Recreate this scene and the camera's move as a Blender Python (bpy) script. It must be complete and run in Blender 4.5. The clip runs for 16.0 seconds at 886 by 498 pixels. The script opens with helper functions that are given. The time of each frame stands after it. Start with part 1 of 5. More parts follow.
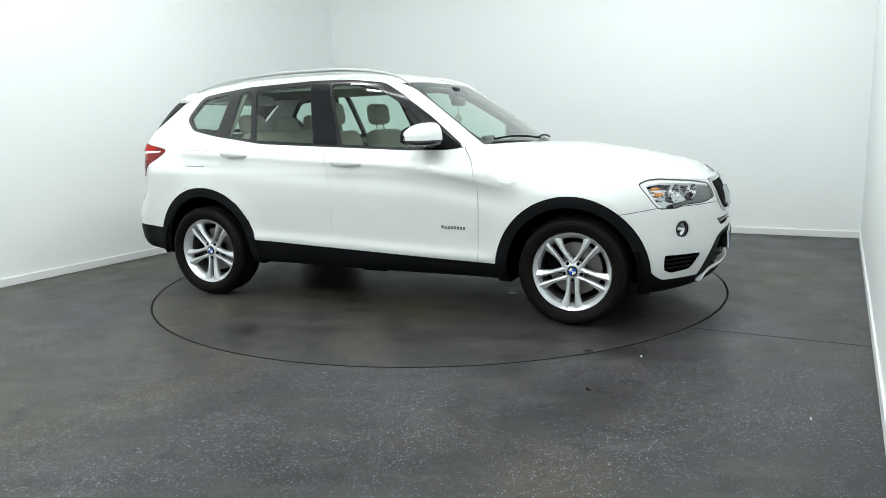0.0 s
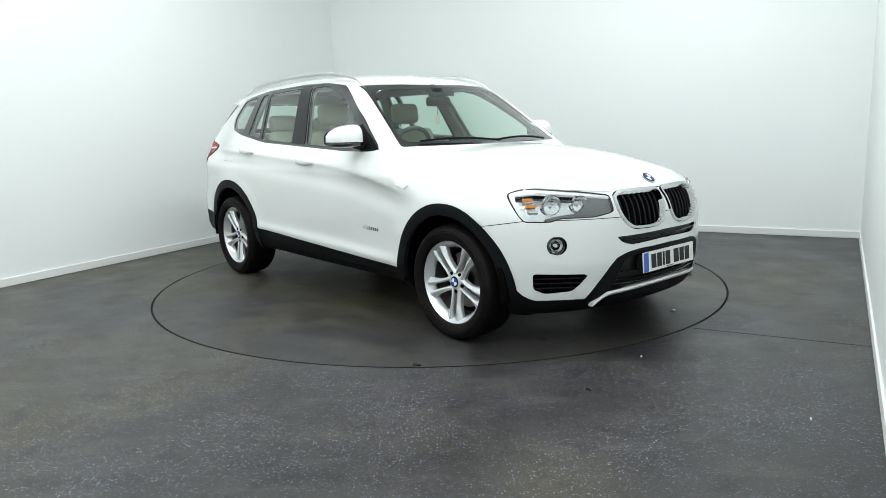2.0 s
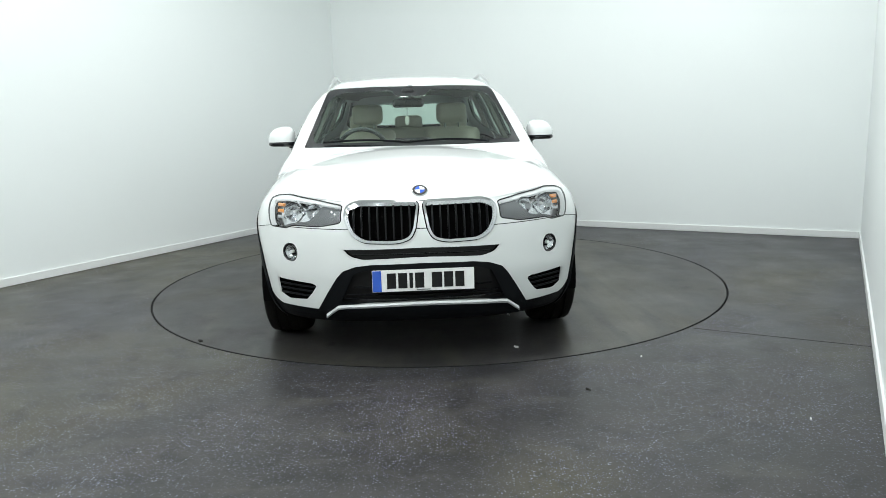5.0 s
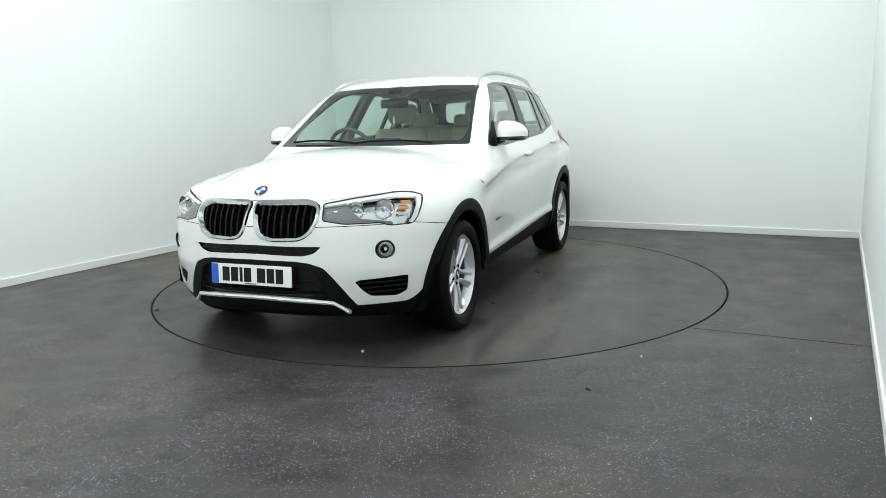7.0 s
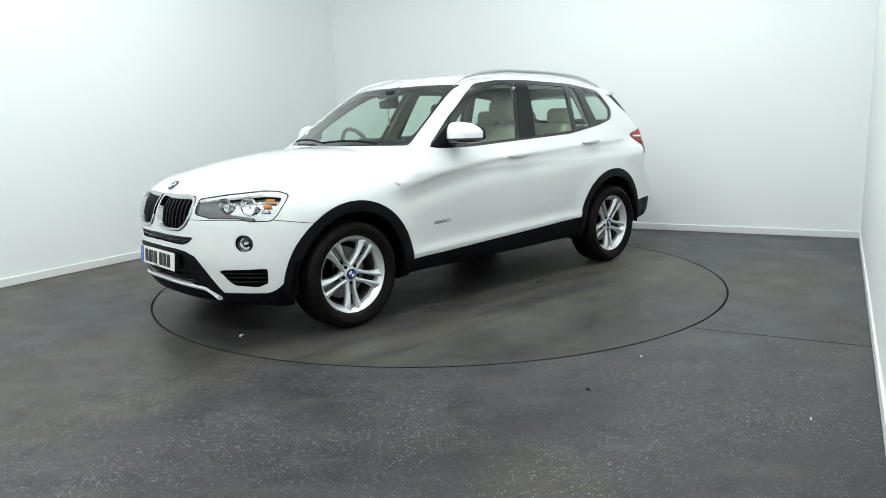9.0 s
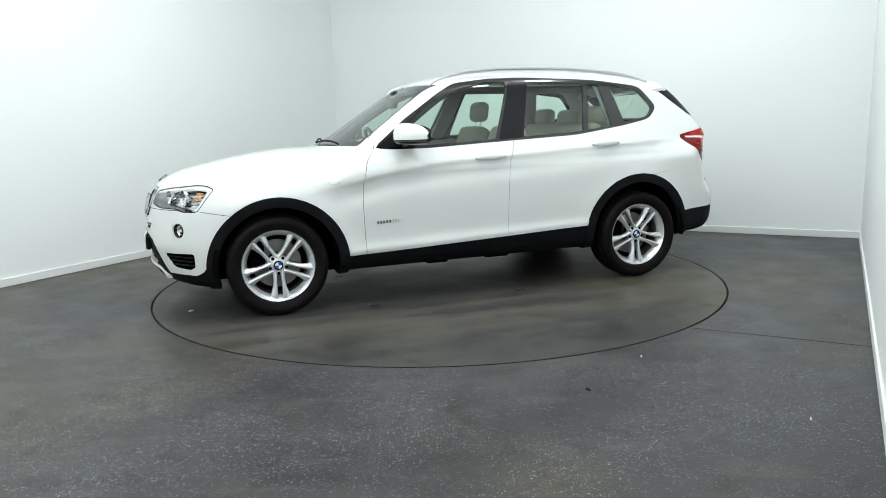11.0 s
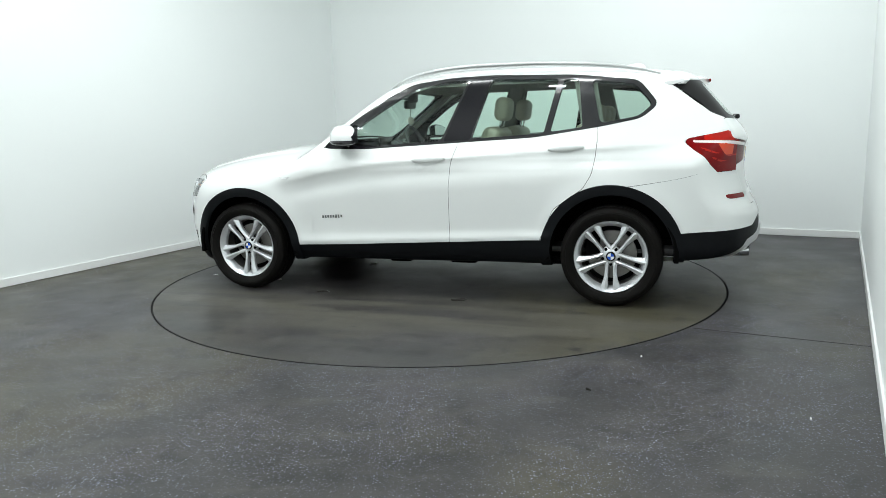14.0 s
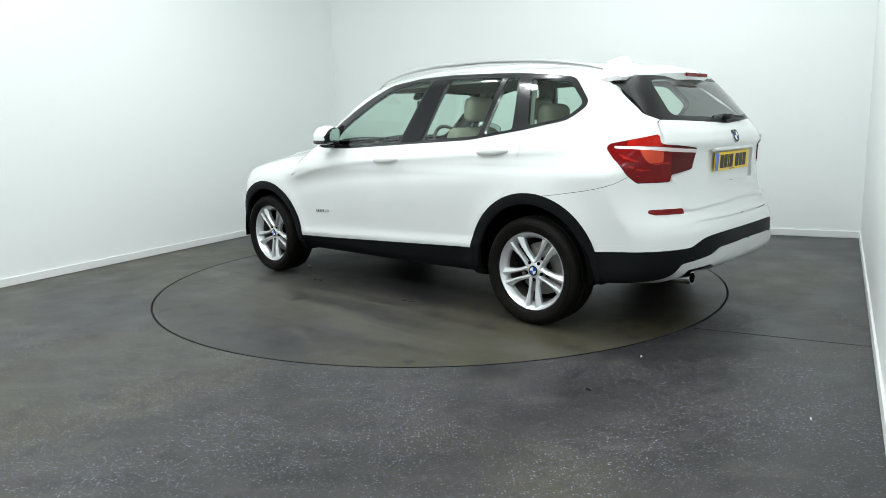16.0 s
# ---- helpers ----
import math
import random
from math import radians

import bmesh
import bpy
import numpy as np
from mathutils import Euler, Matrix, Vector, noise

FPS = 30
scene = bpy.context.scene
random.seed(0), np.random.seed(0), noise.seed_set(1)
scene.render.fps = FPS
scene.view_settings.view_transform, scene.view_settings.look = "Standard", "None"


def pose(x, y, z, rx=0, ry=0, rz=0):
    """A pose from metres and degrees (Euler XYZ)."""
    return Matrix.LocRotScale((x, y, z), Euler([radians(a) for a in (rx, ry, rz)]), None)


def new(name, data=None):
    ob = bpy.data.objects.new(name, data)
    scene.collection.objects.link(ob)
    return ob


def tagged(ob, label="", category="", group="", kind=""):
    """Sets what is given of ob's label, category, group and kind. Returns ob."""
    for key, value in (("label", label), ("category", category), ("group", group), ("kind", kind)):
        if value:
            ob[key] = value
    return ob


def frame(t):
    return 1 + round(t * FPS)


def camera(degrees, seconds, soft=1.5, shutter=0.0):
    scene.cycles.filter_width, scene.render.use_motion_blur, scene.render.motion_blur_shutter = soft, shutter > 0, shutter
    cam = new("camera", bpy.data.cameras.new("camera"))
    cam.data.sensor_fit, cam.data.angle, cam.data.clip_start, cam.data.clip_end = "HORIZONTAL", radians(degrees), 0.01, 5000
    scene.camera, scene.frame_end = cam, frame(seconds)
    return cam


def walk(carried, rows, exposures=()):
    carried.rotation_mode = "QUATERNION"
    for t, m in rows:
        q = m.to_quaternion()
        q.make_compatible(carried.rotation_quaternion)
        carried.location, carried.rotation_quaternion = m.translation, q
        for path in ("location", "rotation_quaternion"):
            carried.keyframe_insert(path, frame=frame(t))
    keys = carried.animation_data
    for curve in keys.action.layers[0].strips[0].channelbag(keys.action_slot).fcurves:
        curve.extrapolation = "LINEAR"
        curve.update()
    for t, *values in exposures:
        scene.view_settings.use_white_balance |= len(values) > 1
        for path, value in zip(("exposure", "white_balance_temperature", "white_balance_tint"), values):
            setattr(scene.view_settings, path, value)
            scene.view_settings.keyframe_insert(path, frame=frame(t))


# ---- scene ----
# ---------- camera: stands still on the floor of the studio ----------
cam = camera(64.293, 16.0, soft=0.8)
EYE = (0.0, -5.745, 1.249)
CAM = pose(*EYE, 90 - 10.061, 0, -0.341) @ pose(0, 0, 0, 0, 0, -1.598)
walk(cam, [(0, CAM), (16, CAM)])

# ---------- light: ceiling panels of a closed studio ----------
world = bpy.data.worlds.new("world")
scene.world = world
world.use_nodes = True
world.node_tree.nodes["Background"].inputs[0].default_value = (0.8, 0.9, 1.0, 1)
world.node_tree.nodes["Background"].inputs[1].default_value = 0.02
scene.view_settings.exposure = 0.0

TURN = -28.6            # the room's heading
ROOM = pose(0, 0, 0, 0, 0, TURN)
LEFT, RIGHT, BACK, FRONT, TOP = -3.245, 3.142, 3.075, -7.2, 4.5
LAMP_POWER = 30.5
# places of the square panels, in rows along the room
LAMPS = [(1.6, 1.4), (1.6, 0.3), (1.2, -0.8), (-0.2, -0.8), (-1.7, -0.8), (1.0, -2.2), (-1.5, -2.1)] + [(x, y) for y in (-4.9, -6.3) for x in (-1.7, 0.0, 1.7)]


def ceiling_lamps():
    for x, y in LAMPS:
        data = bpy.data.lights.new("panel_light", "AREA")
        data.shape, data.size, data.size_y = "RECTANGLE", 0.30, 0.30
        data.energy, data.color = LAMP_POWER, (0.95, 1.0, 1.01)
        ob = new("panel_light", data)
        ob.matrix_world = ROOM @ pose(x, y, TOP - 0.058)


ceiling_lamps()


# ---------- materials ----------
def material(name, color, rough=0.5, metal=0.0, spec=0.5, coat=0.0, emit=0.0, var=0.0, scale=8.0, bump=0.0, bump_scale=200.0, rvar=0.0):
    m = bpy.data.materials.new(name)
    m.use_nodes = True
    nt = m.node_tree
    b = nt.nodes["Principled BSDF"]
    b.inputs["Base Color"].default_value = (*color, 1)
    b.inputs["Roughness"].default_value = rough
    b.inputs["Metallic"].default_value = metal
    b.inputs["Specular IOR Level"].default_value = spec
    b.inputs["Coat Weight"].default_value = coat
    b.inputs["Coat Roughness"].default_value = 0.03
    if emit:
        b.inputs["Emission Color"].default_value = (*color, 1)
        b.inputs["Emission Strength"].default_value = emit
    tc = nt.nodes.new("ShaderNodeTexCoord")
    if var or rvar:
        n = nt.nodes.new("ShaderNodeTexNoise")
        n.inputs["Scale"].default_value, n.inputs["Detail"].default_value = scale, 6
        nt.links.new(tc.outputs["Object"], n.inputs["Vector"])
        if var:
            mix = nt.nodes.new("ShaderNodeMix")
            mix.data_type = "RGBA"
            mix.inputs["A"].default_value = (*[c * (1 - var) for c in color], 1)
            mix.inputs["B"].default_value = (*[min(1, c * (1 + var)) for c in color], 1)
            nt.links.new(n.outputs["Fac"], mix.inputs["Factor"])
            nt.links.new(mix.outputs["Result"], b.inputs["Base Color"])
        if rvar:
            r = nt.nodes.new("ShaderNodeMapRange")
            r.inputs["To Min"].default_value, r.inputs["To Max"].default_value = max(0, rough - rvar), min(1, rough + rvar)
            nt.links.new(n.outputs["Fac"], r.inputs["Value"])
            nt.links.new(r.outputs["Result"], b.inputs["Roughness"])
    if bump:
        n2 = nt.nodes.new("ShaderNodeTexNoise")
        n2.inputs["Scale"].default_value = bump_scale
        bp = nt.nodes.new("ShaderNodeBump")
        bp.inputs["Strength"].default_value, bp.inputs["Distance"].default_value = bump, 0.002
        nt.links.new(tc.outputs["Object"], n2.inputs["Vector"])
        nt.links.new(n2.outputs["Fac"], bp.inputs["Height"])
        nt.links.new(bp.outputs["Normal"], b.inputs["Normal"])
    return m


def glass_material(name, tint, rough=0.0, gloss=1.0):
    """Thin pane: sees through with a tint, reflects by Fresnel."""
    m = bpy.data.materials.new(name)
    m.use_nodes = True
    nt = m.node_tree
    nt.nodes.remove(nt.nodes["Principled BSDF"])
    out = nt.nodes["Material Output"]
    tr = nt.nodes.new("ShaderNodeBsdfTransparent")
    tr.inputs[0].default_value = (*tint, 1)
    gl = nt.nodes.new("ShaderNodeBsdfGlossy")
    gl.inputs["Roughness"].default_value = rough
    gl.inputs["Color"].default_value = (gloss, gloss, gloss, 1)
    lw = nt.nodes.new("ShaderNodeLayerWeight")
    lw.inputs["Blend"].default_value = 0.5
    pw = nt.nodes.new("ShaderNodeMath")
    pw.operation = "POWER"
    pw.inputs[1].default_value = 4.0
    nt.links.new(lw.outputs["Facing"], pw.inputs[0])
    fr = nt.nodes.new("ShaderNodeMath")
    fr.operation = "MULTIPLY_ADD"
    fr.inputs[1].default_value, fr.inputs[2].default_value = 0.9, 0.05
    nt.links.new(pw.outputs[0], fr.inputs[0])
    mx = nt.nodes.new("ShaderNodeMixShader")
    nt.links.new(fr.outputs[0], mx.inputs[0])
    nt.links.new(tr.outputs[0], mx.inputs[1])
    nt.links.new(gl.outputs[0], mx.inputs[2])
    nt.links.new(mx.outputs[0], out.inputs["Surface"])
    return m


def floor_material(name, streaks=False):
    """Dark grey vinyl with fine pale flecks, scuffs and brownish tyre dirt."""
    m = bpy.data.materials.new(name)
    m.use_nodes = True
    nt = m.node_tree
    b = nt.nodes["Principled BSDF"]
    tc = nt.nodes.new("ShaderNodeTexCoord")

    def tex(kind, scale, detail=4, mapping=None):
        n = nt.nodes.new(kind)
        n.inputs["Scale"].default_value = scale
        if kind == "ShaderNodeTexNoise":
            n.inputs["Detail"].default_value = detail
        src = tc.outputs["Object"]
        if mapping:
            mp = nt.nodes.new("ShaderNodeMapping")
            mp.inputs["Scale"].default_value = mapping
            nt.links.new(src, mp.inputs["Vector"])
            src = mp.outputs["Vector"]
        nt.links.new(src, n.inputs["Vector"])
        return n

    def ramp(sock, lo, hi, to0=0.0, to1=1.0):
        r = nt.nodes.new("ShaderNodeMapRange")
        r.inputs["From Min"].default_value, r.inputs["From Max"].default_value = lo, hi
        r.inputs["To Min"].default_value, r.inputs["To Max"].default_value = to0, to1
        nt.links.new(sock, r.inputs["Value"])
        return r.outputs["Result"]

    def mix(a, bcol, fac):
        x = nt.nodes.new("ShaderNodeMix")
        x.data_type = "RGBA"
        for s, v in (("A", a), ("B", bcol)):
            if isinstance(v, tuple):
                x.inputs[s].default_value = (*v, 1)
            else:
                nt.links.new(v, x.inputs[s])
        nt.links.new(fac, x.inputs["Factor"])
        return x.outputs["Result"]

    big = tex("ShaderNodeTexNoise", 0.55, 3)
    mid = tex("ShaderNodeTexNoise", 2.3, 6)
    fine = tex("ShaderNodeTexNoise", 60, 3)
    col = mix((0.0272, 0.0260, 0.0258), (0.046, 0.0432, 0.0415), ramp(mid.outputs["Fac"], 0.35, 0.65))
    scuff = tex("ShaderNodeTexNoise", 1.7, 8, (1.0, 3.2, 1.0))
    col = mix(col, (0.068, 0.065, 0.056), ramp(scuff.outputs["Fac"], 0.53, 0.72, 0, 0.7))
    # worn olive dirt where the cars roll on
    sep = nt.nodes.new("ShaderNodeSeparateXYZ")
    nt.links.new(tc.outputs["Object"], sep.inputs[0])
    add = nt.nodes.new("ShaderNodeMath")
    add.operation = "ADD"
    nt.links.new(big.outputs["Fac"], add.inputs[0])
    nt.links.new(ramp(sep.outputs["X"], -3.2, 1.2, 0.10, -0.10), add.inputs[1])
    col = mix(col, (0.062, 0.056, 0.030), ramp(add.outputs[0], 0.44, 0.64, 0, 0.85))
    wear = tex("ShaderNodeTexNoise", 7.0, 6)
    col = mix(col, (0.014, 0.014, 0.014), ramp(wear.outputs["Fac"], 0.52, 0.66, 0, 0.55))
    col = mix(col, (0.012, 0.012, 0.012), ramp(fine.outputs["Fac"], 0.55, 0.75, 0, 0.5))
    if streaks:
        st = tex("ShaderNodeTexNoise", 1.0, 5, (0.7, 5.0, 1.0))
        bandm = nt.nodes.new("ShaderNodeMath")
        bandm.operation = "MULTIPLY"
        nt.links.new(ramp(sep.outputs["Y"], 0.55, 0.95), bandm.inputs[0])
        nt.links.new(ramp(sep.outputs["Y"], 1.75, 1.30), bandm.inputs[1])
        band2 = nt.nodes.new("ShaderNodeMath")
        band2.operation = "MULTIPLY"
        nt.links.new(bandm.outputs[0], band2.inputs[0])
        nt.links.new(ramp(st.outputs["Fac"], 0.40, 0.62, 0.1, 1.0), band2.inputs[1])
        col = mix(col, (0.085, 0.081, 0.064), band2.outputs[0])
        col = mix(col, (0.050, 0.048, 0.039), ramp(st.outputs["Fac"], 0.56, 0.70, 0, 0.7))
        spot = tex("ShaderNodeTexNoise", 3.2, 4, (1.0, 1.6, 1.0))
        col = mix(col, (0.006, 0.006, 0.006), ramp(spot.outputs["Fac"], 0.68, 0.72, 0, 0.8))
    # pale and bluish flecks, thick in some places and thin in others
    for size, radius, tone in ((78, 0.30, (0.36, 0.37, 0.47)), (125, 0.34, (0.19, 0.19, 0.34))):
        fl = tex("ShaderNodeTexVoronoi", size)
        part_of = nt.nodes.new("ShaderNodeSeparateColor")
        nt.links.new(fl.outputs["Color"], part_of.inputs[0])
        fl2 = tex("ShaderNodeTexNoise", 2.2, 5)
        mul = nt.nodes.new("ShaderNodeMath")
        mul.operation = "MULTIPLY"
        nt.links.new(ramp(fl.outputs["Distance"], radius, radius * 0.6), mul.inputs[0])
        nt.links.new(ramp(part_of.outputs[0], 0.35, 1.0), mul.inputs[1])
        mul2 = nt.nodes.new("ShaderNodeMath")
        mul2.operation = "MULTIPLY"
        nt.links.new(mul.outputs[0], mul2.inputs[0])
        nt.links.new(ramp(fl2.outputs["Fac"], 0.35, 0.6, *((0.0, 0.22) if streaks else (0.3, 1.0))), mul2.inputs[1])
        col = mix(col, tone, mul2.outputs[0])
    nt.links.new(col, b.inputs["Base Color"])
    nt.links.new(ramp(mid.outputs["Fac"], 0.3, 0.7, 0.33, 0.5), b.inputs["Roughness"])
    b.inputs["Specular IOR Level"].default_value = 0.3
    bp = nt.nodes.new("ShaderNodeBump")
    bp.inputs["Strength"].default_value, bp.inputs["Distance"].default_value = 0.25, 0.002
    nt.links.new(fine.outputs["Fac"], bp.inputs["Height"])
    nt.links.new(bp.outputs["Normal"], b.inputs["Normal"])
    return m


M_WALL = material("white_wall_paint", (0.83, 0.862, 0.852), 0.62, var=0.015, scale=1.2, bump=0.06, bump_scale=140)
M_SKIRT = material("skirting_paint", (0.76, 0.77, 0.76), 0.45, var=0.06, scale=6)
M_CEIL = material("ceiling_paint", (0.82, 0.84, 0.83), 0.9)
M_FLOOR = floor_material("flecked_vinyl")
M_DISC = floor_material("turntable_vinyl", True)
M_GAP = material("dark_joint", (0.012, 0.012, 0.012), 0.7)
M_PAINT = material("white_car_paint", (0.77, 0.787, 0.775), 0.28, spec=0.5, coat=1.0)
M_CLAD = material("black_grained_plastic", (0.006, 0.0068, 0.008), 0.5, spec=0.1, var=0.15, scale=20, bump=0.15, bump_scale=500)
M_GLOSSBLACK = material("gloss_black_trim", (0.010, 0.010, 0.012), 0.18, coat=0.3)
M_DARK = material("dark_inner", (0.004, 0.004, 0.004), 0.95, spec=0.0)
M_RUBBER = material("tyre_rubber", (0.006, 0.0054, 0.0048), 0.55, spec=0.1, var=0.3, scale=14, bump=0.2, bump_scale=160)
M_ALLOY = material("silver_alloy", (0.73, 0.74, 0.76), 0.34, metal=0.7, rvar=0.05, scale=30)
M_CHROME = material("chrome", (0.56, 0.57, 0.58), 0.08, metal=1.0)
M_SATIN = material("satin_silver", (0.74, 0.75, 0.75), 0.35, metal=0.35)
M_DISCBRAKE = material("brake_steel", (0.25, 0.24, 0.23), 0.4, metal=0.9, var=0.2, scale=30)
M_GLASS = glass_material("tinted_window_glass", (0.80, 0.92, 0.86))
M_PRIVACY = glass_material("dark_window_glass", (0.72, 0.83, 0.77))
M_LENS = glass_material("clear_lamp_lens", (0.96, 0.97, 0.97))
M_RED = material("red_lamp_plastic", (0.16, 0.0015, 0.002), 0.10, spec=0.22, coat=0.0, var=0.3, scale=12)
M_REDBRIGHT = material("bright_red_lamp_plastic", (0.40, 0.010, 0.005), 0.10, spec=0.22, coat=0.0, var=0.3, scale=15)
M_PILLAR = material("satin_black_pillar", (0.008, 0.008, 0.010), 0.22, spec=0.22)
M_MAROON = material("dark_red_lamp_plastic", (0.085, 0.001, 0.0015), 0.10, spec=0.25, var=0.2, scale=20)
M_ORANGE = material("amber_lamp_plastic", (0.62, 0.05, 0.010), 0.12, spec=0.4, coat=0.2)
M_CLEARBAR = material("pale_lamp_bar", (0.8, 0.72, 0.70), 0.15, coat=1.0)
M_BEIGE = material("beige_leather", (0.50, 0.46, 0.37), 0.5, var=0.06, scale=9, bump=0.15, bump_scale=120)
M_INNER = material("grey_interior_plastic", (0.06, 0.06, 0.062), 0.6, bump=0.1, bump_scale=300)
M_LINING = material("grey_lining", (0.22, 0.22, 0.20), 0.9)
M_YELLOW = material("yellow_plate", (0.83, 0.55, 0.02), 0.35)
M_WHITEPL = material("white_plate", (0.82, 0.82, 0.80), 0.35)
M_BLUE = material("blue_enamel", (0.02, 0.10, 0.55), 0.25, coat=0.5)
M_WHITE = material("white_enamel", (0.85, 0.85, 0.85), 0.25, coat=0.5)
M_BLACK = material("black_paint", (0.006, 0.006, 0.006), 0.4, spec=0.3)
M_LAMP = material("lamp_diffuser", (0.95, 1.0, 0.985), 0.5, emit=1.0)
M_LAMPBODY = material("white_lamp_housing", (0.8, 0.8, 0.8), 0.4)
M_RAIL = material("brushed_silver", (0.62, 0.63, 0.63), 0.35, metal=0.7, rvar=0.05, scale=40)
M_LENSBALL = material("bulb_glass", (0.9, 0.9, 0.9), 0.05, coat=1.0)
M_SCRAP = material("white_paper", (0.7, 0.7, 0.68), 0.7)
M_DIRT = material("dark_dirt", (0.02, 0.018, 0.015), 0.9)
M_PEND = material("pearl_pendant", (0.7, 0.66, 0.6), 0.3)
M_SLAT = material("black_slat_plastic", (0.006, 0.006, 0.007), 0.3, spec=0.25)
M_AMBER = material("amber_bulb", (0.8, 0.3, 0.05), 0.3)
M_REFLECT = material("lamp_reflector", (0.66, 0.67, 0.69), 0.12, metal=1.0, bump=1.0, bump_scale=45)
M_GREYPL = material("grey_lamp_plastic", (0.12, 0.125, 0.13), 0.35)


# ---------- mesh helpers ----------
def mesh_object(name, verts, faces, mat, parent=None, smooth=False, label="", normals=None):
    me = bpy.data.meshes.new(name)
    me.from_pydata([tuple(map(float, v)) for v in verts], [], [tuple(map(int, f)) for f in faces])
    me.materials.append(mat)
    if smooth:
        me.polygons.foreach_set("use_smooth", [True] * len(me.polygons))
    me.update()
    if normals is not None:
        me.normals_split_custom_set_from_vertices([tuple(map(float, n)) for n in normals])
    ob = new(name, me)
    if parent is not None:
        ob.parent = parent
    if label:
        ob["label"] = label
    return ob


def part(name, bm, mat, parent=None, label="", smooth=False):
    me = bpy.data.meshes.new(name)
    bmesh.ops.recalc_face_normals(bm, faces=bm.faces)
    if smooth:
        for f in bm.faces:
            f.smooth = True
        for e in bm.edges:
            if len(e.link_faces) == 2 and e.calc_face_angle(0) > 0.7:
                e.smooth = False
    bm.to_mesh(me)
    bm.free()
    me.materials.append(mat)
    ob = new(name, me)
    if parent is not None:
        ob.parent = parent
    if label:
        ob["label"] = label
    return ob


def box(size, centre=(0, 0, 0), bevel=0.0, segs=2, m=None):
    bm = bmesh.new()
    bmesh.ops.create_cube(bm, size=1)
    bmesh.ops.scale(bm, vec=size, verts=bm.verts)
    if bevel:
        bmesh.ops.bevel(bm, geom=bm.edges[:], offset=bevel, segments=segs, affect="EDGES", profile=0.5)
    if m is not None:
        bmesh.ops.transform(bm, matrix=m, verts=bm.verts)
    bmesh.ops.translate(bm, vec=centre, verts=bm.verts)
    return bm


def lathe(profile, segs=48, axis="y"):
    """Turns (radius, along) points round an axis into a bmesh."""
    bm = bmesh.new()
    rings = []
    for r, a in profile:
        ring = []
        for i in range(segs):
            t = 2 * math.pi * i / segs
            c, s = r * math.cos(t), r * math.sin(t)
            ring.append(bm.verts.new({"y": (c, a, s), "z": (c, s, a), "x": (a, c, s)}[axis]))
        rings.append(ring)
    for p, q in zip(rings, rings[1:]):
        for i in range(segs):
            j = (i + 1) % segs
            bm.faces.new((p[i], p[j], q[j], q[i]))
    return bm


def tube(points, radius, segs=10, closed=False):
    """A round bar along points."""
    bm = bmesh.new()
    pts = [Vector(p) for p in points]
    n = len(pts)
    rings = []
    for i, p in enumerate(pts):
        a = pts[(i - 1) % n] if closed or i else pts[i]
        b = pts[(i + 1) % n] if closed or i < n - 1 else pts[i]
        d = (b - a).normalized()
        side = d.cross(Vector((0, 0, 1)))
        side = side.normalized() if side.length > 1e-4 else Vector((1, 0, 0))
        up = side.cross(d)
        r = radius[i] if isinstance(radius, (list, tuple)) else radius
        rings.append([bm.verts.new(p + r * (math.cos(2 * math.pi * k / segs) * side + math.sin(2 * math.pi * k / segs) * up)) for k in range(segs)])
    for i in range(n if closed else n - 1):
        p, q = rings[i], rings[(i + 1) % n]
        for k in range(segs):
            bm.faces.new((p[k], p[(k + 1) % segs], q[(k + 1) % segs], q[k]))
    if not closed:
        bm.faces.new(rings[0])
        bm.faces.new(rings[-1])
    return bm


# ---------- the studio room ----------
SKEW = pose(RIGHT, BACK, 0, 0, 0, -1.15) @ pose(-RIGHT, -BACK, 0)      # the right wall stands slightly out of square


def slab(name, x0, x1, y0, y1, z0, z1, mat, kind="structure", label="", category="", bevel=0.0):
    ob = part(name, box((x1 - x0, y1 - y0, z1 - z0), ((x0 + x1) / 2, (y0 + y1) / 2, (z0 + z1) / 2), bevel), mat)
    ob.matrix_world = ROOM
    return tagged(ob, label, category, kind=kind)


def ring_disc(r0, r1, z0, z1, segs=160):
    bm = bmesh.new()
    rows = []
    for r, z in ((r0, z0), (r0, z1), (r1, z1), (r1, z0)):
        rows.append([bm.verts.new((r * math.cos(2 * math.pi * i / segs), r * math.sin(2 * math.pi * i / segs), z)) for i in range(segs)])
    for k in range(4):
        p, q = rows[k], rows[(k + 1) % 4]
        for i in range(segs):
            bm.faces.new((p[i], p[(i + 1) % segs], q[(i + 1) % segs], q[i]))
    return bm


RING = 2.2346


